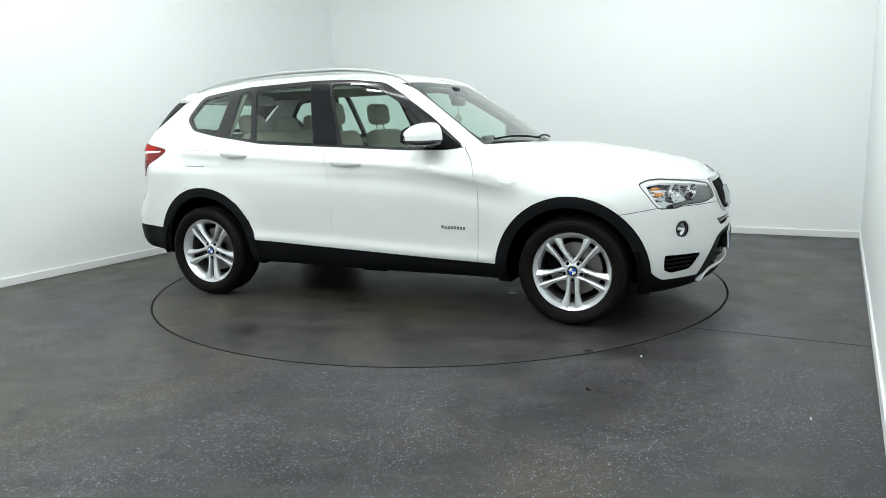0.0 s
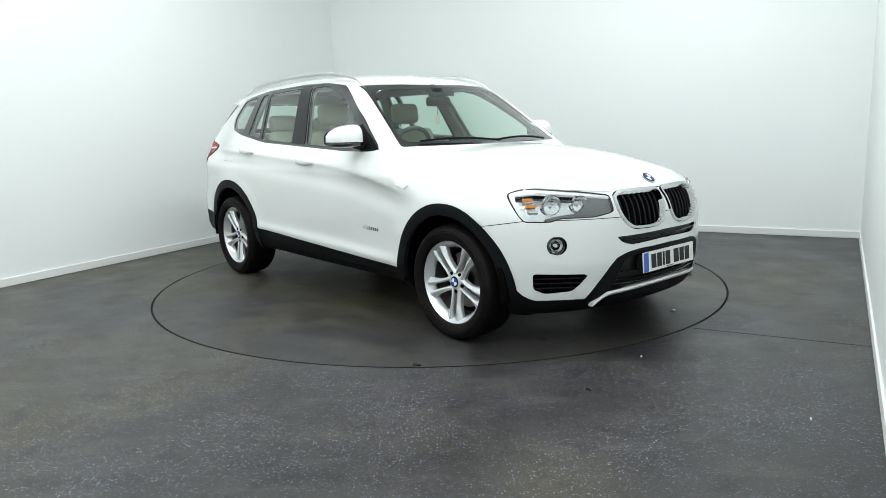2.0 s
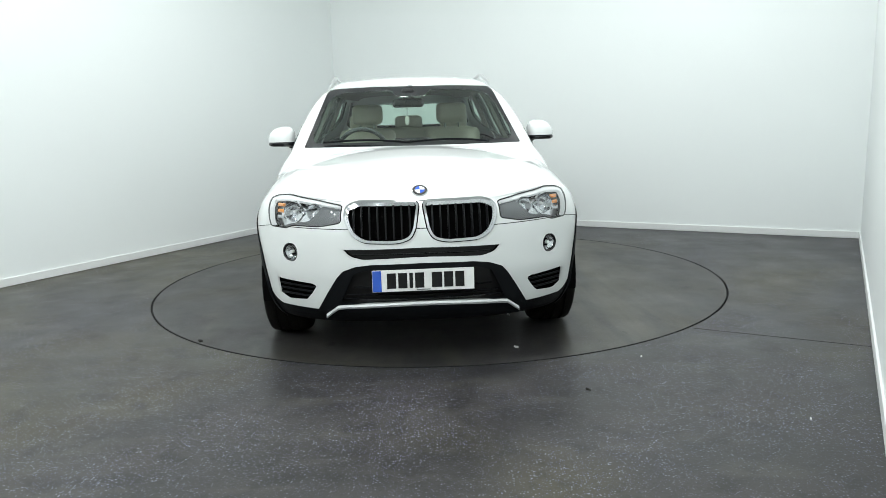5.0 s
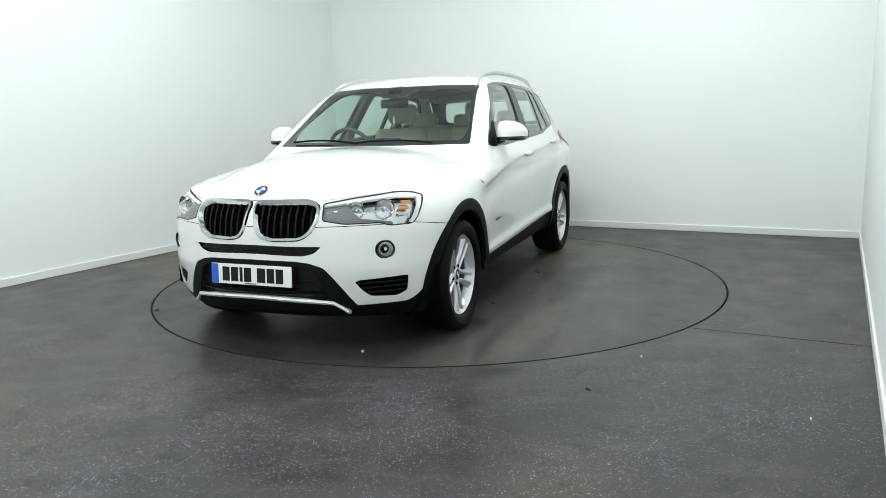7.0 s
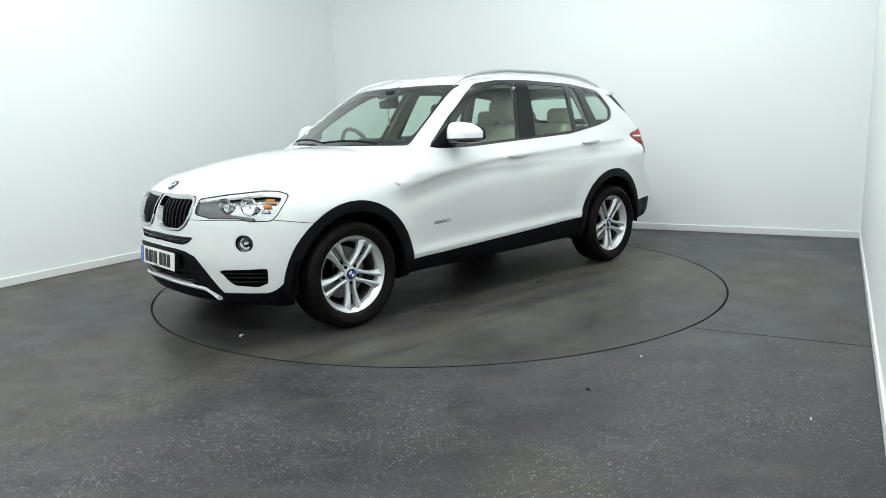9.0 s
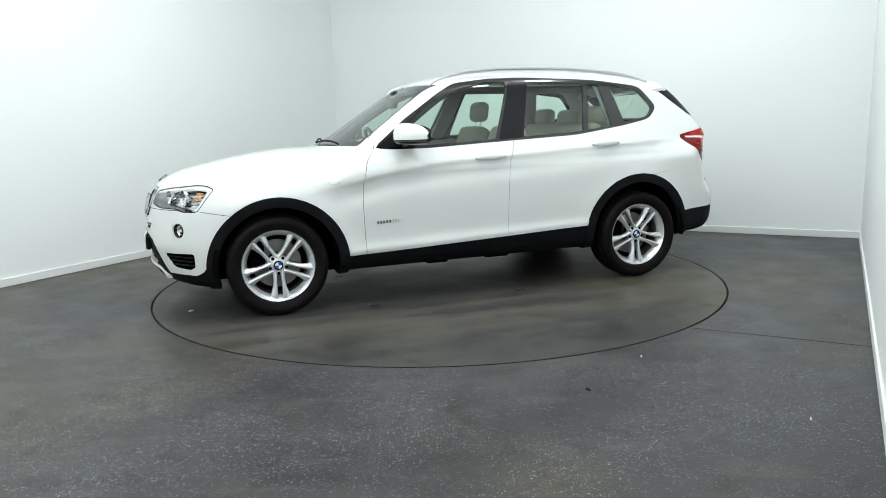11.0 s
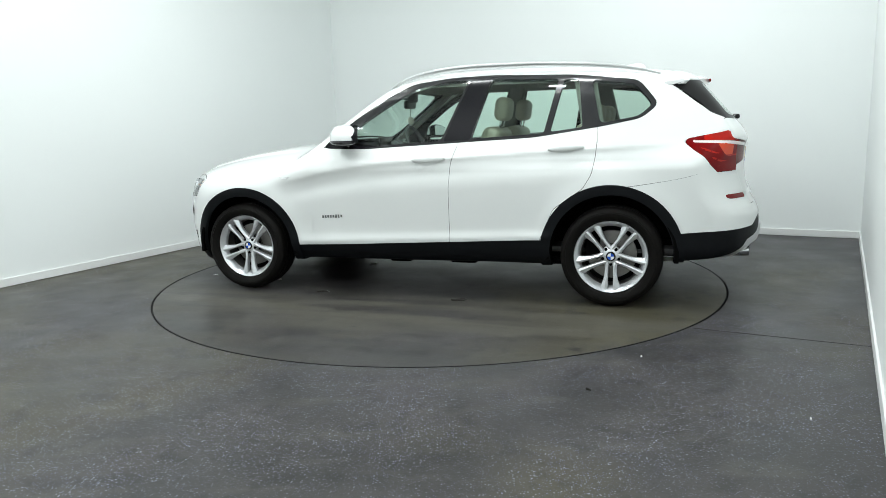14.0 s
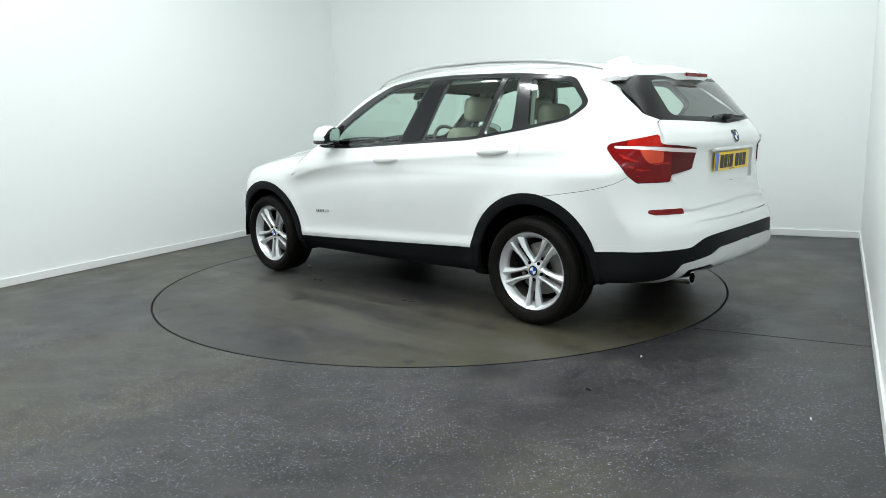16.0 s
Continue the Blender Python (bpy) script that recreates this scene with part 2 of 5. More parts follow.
def build_room():
    # the floor has a round opening for the turntable
    bm = bmesh.new()
    segs = 160
    inner = [bm.verts.new((RING * math.cos(2 * math.pi * i / segs), RING * math.sin(2 * math.pi * i / segs), 0)) for i in range(segs)]
    inv = ROOM.inverted()
    outer = []
    for v in inner:
        p = inv @ v.co
        s = 1e9
        for lim, c in ((LEFT - .1, p.x), (RIGHT + .1, p.x), (BACK + .1, p.y), (FRONT - .1, p.y)):
            if lim * c > 0:
                s = min(s, lim / c)
        outer.append(bm.verts.new(ROOM @ Vector((p.x * s, p.y * s, 0))))
    for i in range(segs):
        j = (i + 1) % segs
        bm.faces.new((inner[i], outer[i], outer[j], inner[j]))
    for x, y in ((LEFT, BACK), (RIGHT, BACK), (LEFT, FRONT), (RIGHT, FRONT)):
        c = Vector((x + math.copysign(.1, x), y + math.copysign(.1, y), 0))
        w = ROOM @ c
        near = sorted(outer, key=lambda v: (v.co - w).length)
        a = near[0]
        b = next(v for v in near[1:] if (inv @ v.co - c).x * (inv @ a.co - c).x < 1e-6 and abs((inv @ v.co - c).x - (inv @ a.co - c).x) > 1e-5 and abs((inv @ v.co - c).y - (inv @ a.co - c).y) > 1e-5)
        bm.faces.new((a, b, bm.verts.new(w)))
    for f in bm.faces:
        if f.normal.z < 0:
            f.normal_flip()
    floor = part("floor", bm, M_FLOOR)
    tagged(floor, "dark grey flecked vinyl studio floor with scuffs", "floor", kind="structure")
    pit = part("turntable_gap", ring_disc(RING - 0.02, RING + 0.05, -0.06, -0.03), M_GAP)
    tagged(pit, "black gap round the turntable in the floor", "gap", kind="structure")
    slab("wall_left", LEFT - .15, LEFT, FRONT - .15, BACK + .15, 0, TOP, M_WALL, label="plain white painted studio wall", category="wall")
    slab("wall_right", RIGHT, RIGHT + .15, FRONT - .15, BACK + .15, 0, TOP, M_WALL, label="plain white painted studio wall", category="wall").matrix_world = ROOM @ SKEW
    slab("wall_back", LEFT, RIGHT, BACK, BACK + .15, 0, TOP, M_WALL, label="plain white painted studio wall", category="wall")
    slab("wall_front", LEFT, RIGHT, FRONT - .15, FRONT, 0, TOP, M_WALL, label="plain white painted studio wall", category="wall")
    slab("ceiling", LEFT - .15, RIGHT + .15, FRONT - .15, BACK + .15, TOP, TOP + .1, M_CEIL, label="plain grey studio ceiling", category="ceiling")
    # a welded seam of the vinyl runs from the turntable to the wall
    seam = box((1.02, 0.006, 0.0012), (0, 0, 0.0006))
    a, b = Vector((1.56, -1.70, 0)), Vector((2.36, -2.13, 0))
    ob = part("floor_seam", seam, M_GAP)
    ob.matrix_world = Matrix.Translation((a + b) / 2) @ Matrix.Rotation(math.atan2((b - a).y, (b - a).x), 4, "Z")
    tagged(ob, "thin dark welded seam in the vinyl floor", "floor seam", kind="structure")
    h, d = 0.072, 0.014
    slab("baseboard_left", LEFT, LEFT + d, FRONT, BACK - d, 0.002, h, M_SKIRT, label="low white painted skirting board", category="skirting", bevel=0.003)
    slab("baseboard_right", RIGHT - d, RIGHT, FRONT, BACK - d, 0.002, h, M_SKIRT, label="low white painted skirting board", category="skirting", bevel=0.003).matrix_world = ROOM @ SKEW
    slab("baseboard_back", LEFT, RIGHT, BACK - d, BACK, 0.002, h, M_SKIRT, label="low white painted skirting board", category="skirting", bevel=0.003)
    for x, y in LAMPS:
        lamp = tagged(new("ceiling_light"), "white square ceiling light panel, lit", "ceiling light", "ceiling lights")
        part("housing", box((.36, .36, .04), (0, 0, -0.020), 0.006), M_LAMPBODY, lamp)
        part("diffuser", box((.31, .31, .01), (0, 0, -0.046)), M_LAMP, lamp)
        lamp.matrix_world = ROOM @ pose(x, y, TOP)


build_room()


def build_turntable():
    t = tagged(new("turntable"), "round motorised turntable with dirty dark vinyl top", "turntable")
    bm = bmesh.new()
    bmesh.ops.create_circle(bm, cap_ends=True, segments=160, radius=RING - 0.016)
    top = bmesh.ops.extrude_face_region(bm, geom=bm.faces[:])
    bmesh.ops.translate(bm, vec=(0, 0, -0.025), verts=[v for v in top["geom"] if isinstance(v, bmesh.types.BMVert)])
    part("platform", bm, M_DISC, t)
    part("edge_ring", ring_disc(RING - 0.016, RING - 0.012, -0.02, 0.0004), M_GAP, t, "thin dark metal edge ring")
    return t


turntable = build_turntable()


# ---------- the car's body: one smooth shell, cut into panels ----------
def spl(*pairs):
    """Monotone cubic through (x, y) pairs."""
    xs = np.array(pairs[0::2], float)
    ys = np.array(pairs[1::2], float)
    if xs[0] > xs[-1]:
        xs, ys = xs[::-1], ys[::-1]
    h = np.diff(xs)
    d = np.diff(ys) / h
    m = np.zeros(len(xs))
    m[0], m[-1] = d[0], d[-1]
    for i in range(1, len(xs) - 1):
        if d[i - 1] * d[i] > 0:
            w1, w2 = 2 * h[i] + h[i - 1], h[i] + 2 * h[i - 1]
            m[i] = (w1 + w2) / (w1 / d[i - 1] + w2 / d[i])

    def f(x):
        x = np.clip(x, xs[0], xs[-1])
        k = np.clip(np.searchsorted(xs, x) - 1, 0, len(h) - 1)
        t = (x - xs[k]) / h[k]
        return ((1 + 2 * t) * (1 - t) ** 2 * ys[k] + t * (1 - t) ** 2 * h[k] * m[k]
                + t * t * (3 - 2 * t) * ys[k + 1] + t * t * (t - 1) * h[k] * m[k + 1])
    return f


def smax(a, b, k):
    h = np.clip(0.5 + 0.5 * (a - b) / k, 0, 1)
    return b * (1 - h) + a * h + k * h * (1 - h)


def step(x, a, b):
    t = np.clip((x - a) / (b - a), 0, 1)
    return t * t * (3 - 2 * t)


HUB_F, HUB_R, HUB_Z, HUB_Y = 1.405, -1.405, 0.333, 0.80

plan_width = spl(-2.4, .835, -2.1, .868, -1.8, .892, -1.4, .915, -0.9, .915, 0, .915, .8, .918, 1.4, .925, 1.75, .915, 2.0, .89, 2.3, .84)
side_profile = spl(.15, -.13, .25, -.085, .33, -.035, .40, -.018, .50, -.016, .62, -.008, .74, 0, .84, .004, .92, .006, .99, -.010, 1.04, -.032, 1.09, -.055,
                   1.14, -.075, 1.30, -.140, 1.45, -.205, 1.55, -.258, 1.62, -.31, 1.75, -.42)
top_line = spl(2.40, .70, 2.26, .845, 2.18, .897, 2.05, .940, 1.9, .978, 1.6, 1.041, 1.3, 1.083, 1.08, 1.104, .98, 1.113, .90, 1.145, .6, 1.325, .36, 1.480, .25, 1.545,
               .15, 1.588, 0, 1.622, -.25, 1.645, -.6, 1.652, -1.0, 1.645, -1.4, 1.622, -1.7, 1.592, -2.0, 1.550, -2.4, 1.48)
top_crown = spl(2.3, .05, 2.0, .075, 1.5, .075, 1.1, .075, .9, .07, .5, .058, .2, .052, -.2, .052, -1.5, .05, -2.2, .06)
nose = spl(.18, 2.10, .25, 2.195, .31, 2.232, .40, 2.25, .50, 2.262, .60, 2.258, .70, 2.25, .80, 2.225, .87, 2.185, .93, 2.13, 1.0, 2.06, 1.2, 1.8)
tail_line = spl(.25, -2.22, .34, -2.31, .42, -2.36, .52, -2.375, .60, -2.37, .66, -2.35, .70, -2.325, .76, -2.295, .85, -2.272, .97, -2.262, 1.05, -2.266, 1.10, -2.28, 1.15, -2.262, 1.25, -2.185,
                1.40, -2.055, 1.50, -1.965, 1.56, -1.915, 1.7, -1.80)
floor_line = spl(2.3, .24, 1.9, .20, 1.4, .22, .9, .245, 0, .25, -1.0, .265, -1.8, .31, -2.1, .34, -2.4, .42)
crease_z = spl(-2.2, 1.11, -1.3, 1.07, -.3, 1.02, .32, .980, .6, .940, .95, .868, 1.15, .835)


def half_width(x, z):
    w = plan_width(x) + side_profile(z)
    # shoulder crease over the doors, hollow below it
    d = z - crease_z(x)
    on = step(x, -2.0, -1.5) * (1 - step(x, 0.8, 1.15))
    w = w + on * (0.013 * np.exp(-(d / 0.028) ** 2) * (d < 0) + 0.013 * np.exp(-(d / 0.10) ** 2) * (d >= 0) - 0.012 * np.exp(-((d + 0.10) / 0.06) ** 2))
    # lower door edge kicks out over the sill
    w = w + 0.010 * np.exp(-((z - 0.43 + 0.04 * x) / 0.035) ** 2) * step(x, -1.2, -.9) * (1 - step(x, .8, 1.0))
    # flared wheel arches
    for hx in (HUB_F, HUB_R):
        r = np.hypot(x - hx, (z - HUB_Z))
        w = w + 0.016 * np.exp(-((r - 0.45) / 0.09) ** 2)
    # greenhouse narrows to the back
    w = w - step(z, 1.1, 1.6) * (0.05 * step(-x, .9, 2.1)) - step(z, 0.94, 1.14) * 0.058 * step(-x, 1.3, 2.0)
    w = w + 0.014 * step(x, .15, .4) * (1 - step(x, .8, 1.0)) * step(z, 1.1, 1.25)
    return w


def shell(x, y, z):
    """Below zero inside the body (y is taken as positive)."""
    side = (y - half_width(x, z)) * 0.95
    a = np.abs(y)
    top = (z - top_line(x) + top_crown(x) * (a / 0.68) ** 2.2) * (1 - 0.22 * step(x, 0.1, 0.3) * (1 - step(x, 0.85, 1.05)))
    # raised hood centre with soft edges
    top = top - 0.012 * step(x, 1.0, 1.3) * (1 - step(x, 2.05, 2.25)) * (1 - step(a, 0.46 - .1 * (x - 1.1), 0.58 - .1 * (x - 1.1)))
    front = (x - (nose(z) - 0.33 * (a / 0.8) ** 2.6)) * 0.93
    rear = (tail_line(z) + 0.172 * (a / 0.77) ** 3.7 - x) * 0.9
    under = floor_line(x) - z
    f = smax(side, top, 0.11 + 0.05 * step(x, .9, 1.2) - 0.04 * step(x, .1, .3) * (1 - step(x, .8, 1.0)))
    f = smax(f, front, 0.10)
    f = smax(f, rear, 0.07)
    return smax(f, under, 0.03)


def shell_normal(p):
    e = 1e-4
    g = np.stack([shell(*(p + np.eye(3)[i] * e).T) - shell(*(p - np.eye(3)[i] * e).T) for i in range(3)], 1)
    return g / (np.linalg.norm(g, axis=1)[:, None] + 1e-12)


def build_shell(h=0.0165):
    """Half of the shell (y above zero) as triangles, by surface nets drawn onto the surface."""
    xs = np.arange(-2.45, 2.40, h)
    ys = np.arange(-2.5 * h, 1.02, h)
    zs = np.arange(0.12, 1.74, h)
    f = np.empty((len(xs), len(ys), len(zs)), np.float32)
    Y, Z = np.meshgrid(ys, zs, indexing="ij")
    for i, x in enumerate(xs):
        f[i] = shell(np.full_like(Y, x), Y, Z)
    s = f < 0
    corners = [(i, j, k) for i in (0, 1) for j in (0, 1) for k in (0, 1)]
    sh = [n - 1 for n in f.shape]

    def cut(a, c):
        return a[c[0]:c[0] + sh[0], c[1]:c[1] + sh[1], c[2]:c[2] + sh[2]]
    cnt = sum(cut(s, c).astype(np.int8) for c in corners)
    act = (cnt > 0) & (cnt < 8)
    idx = np.full(act.shape, -1, np.int64)
    cells = np.argwhere(act)
    idx[act] = np.arange(len(cells))
    pos = np.stack([xs[cells[:, 0]], ys[cells[:, 1]], zs[cells[:, 2]]], 1) + h / 2
    for _ in range(7):
        v = shell(*pos.T)
        e = 1e-4
        g = np.stack([shell(*(pos + np.eye(3)[i] * e).T) - shell(*(pos - np.eye(3)[i] * e).T) for i in range(3)], 1) / (2 * e)
        pos = pos - 0.8 * np.clip(v, -h, h)[:, None] * g / (np.sum(g * g, 1)[:, None] + 1e-9)
    quads = []
    for ax in range(3):
        a = [slice(None)] * 3
        b = [slice(None)] * 3
        a[ax], b[ax] = slice(0, -1), slice(1, None)
        sa, sb = s[tuple(a)], s[tuple(b)]
        e = np.argwhere(sa != sb)
        o1, o2 = [(1, 2), (2, 0), (0, 1)][ax]
        ok = (e[:, o1] > 0) & (e[:, o2] > 0) & (e[:, o1] < sh[o1]) & (e[:, o2] < sh[o2]) & (e[:, ax] < sh[ax])
        e = e[ok]
        flip = ~sa[tuple(e.T)]
        q = []
        for d1, d2 in ((-1, -1), (0, -1), (0, 0), (-1, 0)):
            c = e.copy()
            c[:, o1] += d1
            c[:, o2] += d2
            q.append(idx[tuple(c.T)])
        q = np.stack(q, 1)
        q[flip] = q[flip][:, ::-1]
        quads.append(q)
    quads = np.concatenate(quads)
    quads = quads[(quads >= 0).all(1)]
    tris = np.concatenate([quads[:, [0, 1, 2]], quads[:, [0, 2, 3]]])
    return pos, tris


def split(V, T, field):
    """Cuts triangles where field changes sign: (above, below), each (V, T)."""
    f = field(V)
    f = np.where(np.abs(f) < 1e-7, 1e-7, f)
    up = f > 0
    n = up[T].sum(1)
    whole_up, whole_dn = T[n == 3], T[n == 0]
    mixed = T[(n == 1) | (n == 2)]
    if len(mixed):
        nm = up[mixed].sum(1)
        lone = np.where(nm == 1, np.argmax(up[mixed], 1), np.argmin(up[mixed], 1))
        r = np.arange(len(mixed))
        a, b, c = mixed[r, lone], mixed[r, (lone + 1) % 3], mixed[r, (lone + 2) % 3]
        e = np.concatenate([np.stack([a, b], 1), np.stack([a, c], 1)])
        es = np.sort(e, 1)
        u, inv = np.unique(es, axis=0, return_inverse=True)
        inv = inv.ravel()
        t = f[u[:, 0]] / (f[u[:, 0]] - f[u[:, 1]])
        newv = V[u[:, 0]] + t[:, None] * (V[u[:, 1]] - V[u[:, 0]])
        ab, ac = len(V) + inv[:len(mixed)], len(V) + inv[len(mixed):]
        V = np.concatenate([V, newv])
        lo = np.stack([a, ab, ac], 1)
        q1, q2 = np.stack([ab, b, c], 1), np.stack([ab, c, ac], 1)
        one = nm == 1
        whole_up = np.concatenate([whole_up, lo[one], q1[~one], q2[~one]])
        whole_dn = np.concatenate([whole_dn, lo[~one], q1[one], q2[one]])

    def pack(t):
        u, inv = np.unique(t, return_inverse=True)
        return V[u], inv.reshape(-1, 3)
    return pack(whole_up), pack(whole_dn)


def poly_field(poly, ia, ib):
    """Signed distance (above zero inside) to a closed outline in two of the axes."""
    P = np.array(poly, float).reshape(-1, 2)

    def f(V):
        q = V[:, [ia, ib]]
        d2 = np.full(len(q), 1e9)
        inside = np.zeros(len(q), bool)
        for a, b in zip(P, np.roll(P, -1, 0)):
            e = b - a
            w = q - a
            t = np.clip((w @ e) / (e @ e), 0, 1)
            d2 = np.minimum(d2, ((w - t[:, None] * e) ** 2).sum(1))
            c = (a[1] > q[:, 1]) != (b[1] > q[:, 1])
            with np.errstate(divide="ignore", invalid="ignore"):
                xi = a[0] + (q[:, 1] - a[1]) * e[0] / e[1] if abs(e[1]) > 1e-12 else np.full(len(q), 1e9)
            inside ^= c & (q[:, 0] < xi)
        return np.where(inside, 1, -1) * np.sqrt(d2)
    return f


def rounded(poly, r=0.03, n=4):
    """The outline with its corners rounded."""
    P = [Vector(p) for p in zip(poly[0::2], poly[1::2])]
    out = []
    for i, p in enumerate(P):
        a, b = P[i - 1] - p, P[(i + 1) % len(P)] - p
        k = min(r, a.length * 0.45, b.length * 0.45)
        s, e = p + a.normalized() * k, p + b.normalized() * k
        for j in range(n + 1):
            t = j / n
            out.append(tuple((1 - t) ** 2 * s + 2 * t * (1 - t) * p + t * t * e))
    return [c for q in out for c in q]


def both(*fields):
    return lambda V: np.minimum.reduce([f(V) for f in fields])


def either(*fields):
    return lambda V: np.maximum.reduce([f(V) for f in fields])


def inverse(f):
    return lambda V: -f(V)


def panel_mesh(V, T, depth=0.012, offset=0.0, gap=0.0):
    """A panel with returned edges: verts, faces, normals. It is mirrored by the caller."""
    N = shell_normal(V)
    V = V + N * offset
    e = np.concatenate([T[:, [0, 1]], T[:, [1, 2]], T[:, [2, 0]]])
    es = np.sort(e, 1)
    u, inv, cnt = np.unique(es, axis=0, return_inverse=True, return_counts=True)
    rim = e[cnt[inv.ravel()] == 1]
    rim = rim[~((np.abs(V[rim[:, 0], 1]) < 0.03) & (np.abs(V[rim[:, 1], 1]) < 0.03) & (np.abs(N[rim[:, 0], 1]) < 0.2))]
    if depth and len(rim):
        ids, inv2 = np.unique(rim, return_inverse=True)
        inv2 = inv2.reshape(-1, 2)
        n0 = len(V)
        a = V[ids]
        b = a - N[ids] * depth
        V = np.concatenate([V, a, b])
        k = len(ids)
        q1 = np.stack([inv2[:, 1] + n0, inv2[:, 0] + n0, inv2[:, 0] + n0 + k], 1)
        q2 = np.stack([inv2[:, 1] + n0, inv2[:, 0] + n0 + k, inv2[:, 1] + n0 + k], 1)
        T = np.concatenate([T, q1, q2])
        N = np.concatenate([N, N[ids], N[ids]])
    return V, T, N


def mirror_join(V, T, N):
    """Both halves of a panel that crosses the middle."""
    m = np.array([1, -1, 1])
    return np.concatenate([V, V * m]), np.concatenate([T, T[:, ::-1] + len(V)]), np.concatenate([N, N * m])


def panels(name, VT, mat, parent, label="", side="mid", depth=0.012, offset=0.0):
    """side 'mid': one mesh across the car; 'pair': a left and a right one."""
    if len(VT[1]) == 0:
        return []
    V, T, N = panel_mesh(*VT, depth, offset)
    made = []
    if side == "mid":
        made.append(mesh_object(name, *mirror_join(V, T, N)[:2], mat, parent, True, label, mirror_join(V, T, N)[2]))
    else:
        m = np.array([1, -1, 1])
        made.append(mesh_object(name, V, T, mat, parent, True, label, N))
        made.append(mesh_object(name, V * m, T[:, ::-1], mat, parent, True, label, N * m))
    return made


car = tagged(new("car"), "white five-door sport utility car with black wheel-arch cladding, on the turntable", "car")
GAP = 0.0021
SHELL = build_shell()
SHELL = split(*SHELL, lambda V: V[:, 1])[0]


def side_of(poly, r=0.03):
    return both(poly_field(rounded(poly, r), 0, 2), lambda V: V[:, 1] - half_width(V[:, 0], V[:, 2]) + 0.055)


def front_of(poly, r=0.02):
    return both(poly_field(rounded(poly, r), 1, 2), lambda V: V[:, 0] - 1.5)


def rear_of(poly, r=0.02):
    return both(poly_field(rounded(poly, r), 1, 2), lambda V: -1.6 - V[:, 0])


def corner_of(poly, sign, r=0.02):
    """An outline seen along the diagonal at a front (-1) or rear (1) corner."""
    f = poly_field(rounded(poly, r), 0, 1)
    return both(lambda V: f(np.stack([(V[:, 1] + sign * V[:, 0]) / math.sqrt(2), V[:, 2]], 1)), lambda V: -sign * V[:, 0] - 1.5)


def skin(name, field, mat, parent=None, label="", side="mid", depth=0.01, offset=0.0):
    """A piece of the shell's surface, raised or sunk by offset."""
    got = split(*SHELL, field)[0]
    return panels(name, got, mat, parent or car, label, side, depth, offset)


def arch(cx, r, rise):
    return both(lambda V: r - np.hypot(V[:, 0] - cx, V[:, 2] - HUB_Z - rise), lambda V: V[:, 1] - 0.45)


ARCHES = ((1.392, 0.0), (-1.40, 0.022))
LAMP_OUT = [-1.229, .852, -1.062, .876, -.829, .897, -.742, .893, -.672, .872, -.690, .83, -.732, .76, -.765, .724, -.904, .722, -.955, .740, -1.143, .741, -1.253, .763]
KIDNEY = [.389, .839, .328, .866, .03, .862, .013, .845, .034, .727, .060, .680, .127, .662, .296, .667, .351, .699, .386, .763]
FOG = (-.943, .597)


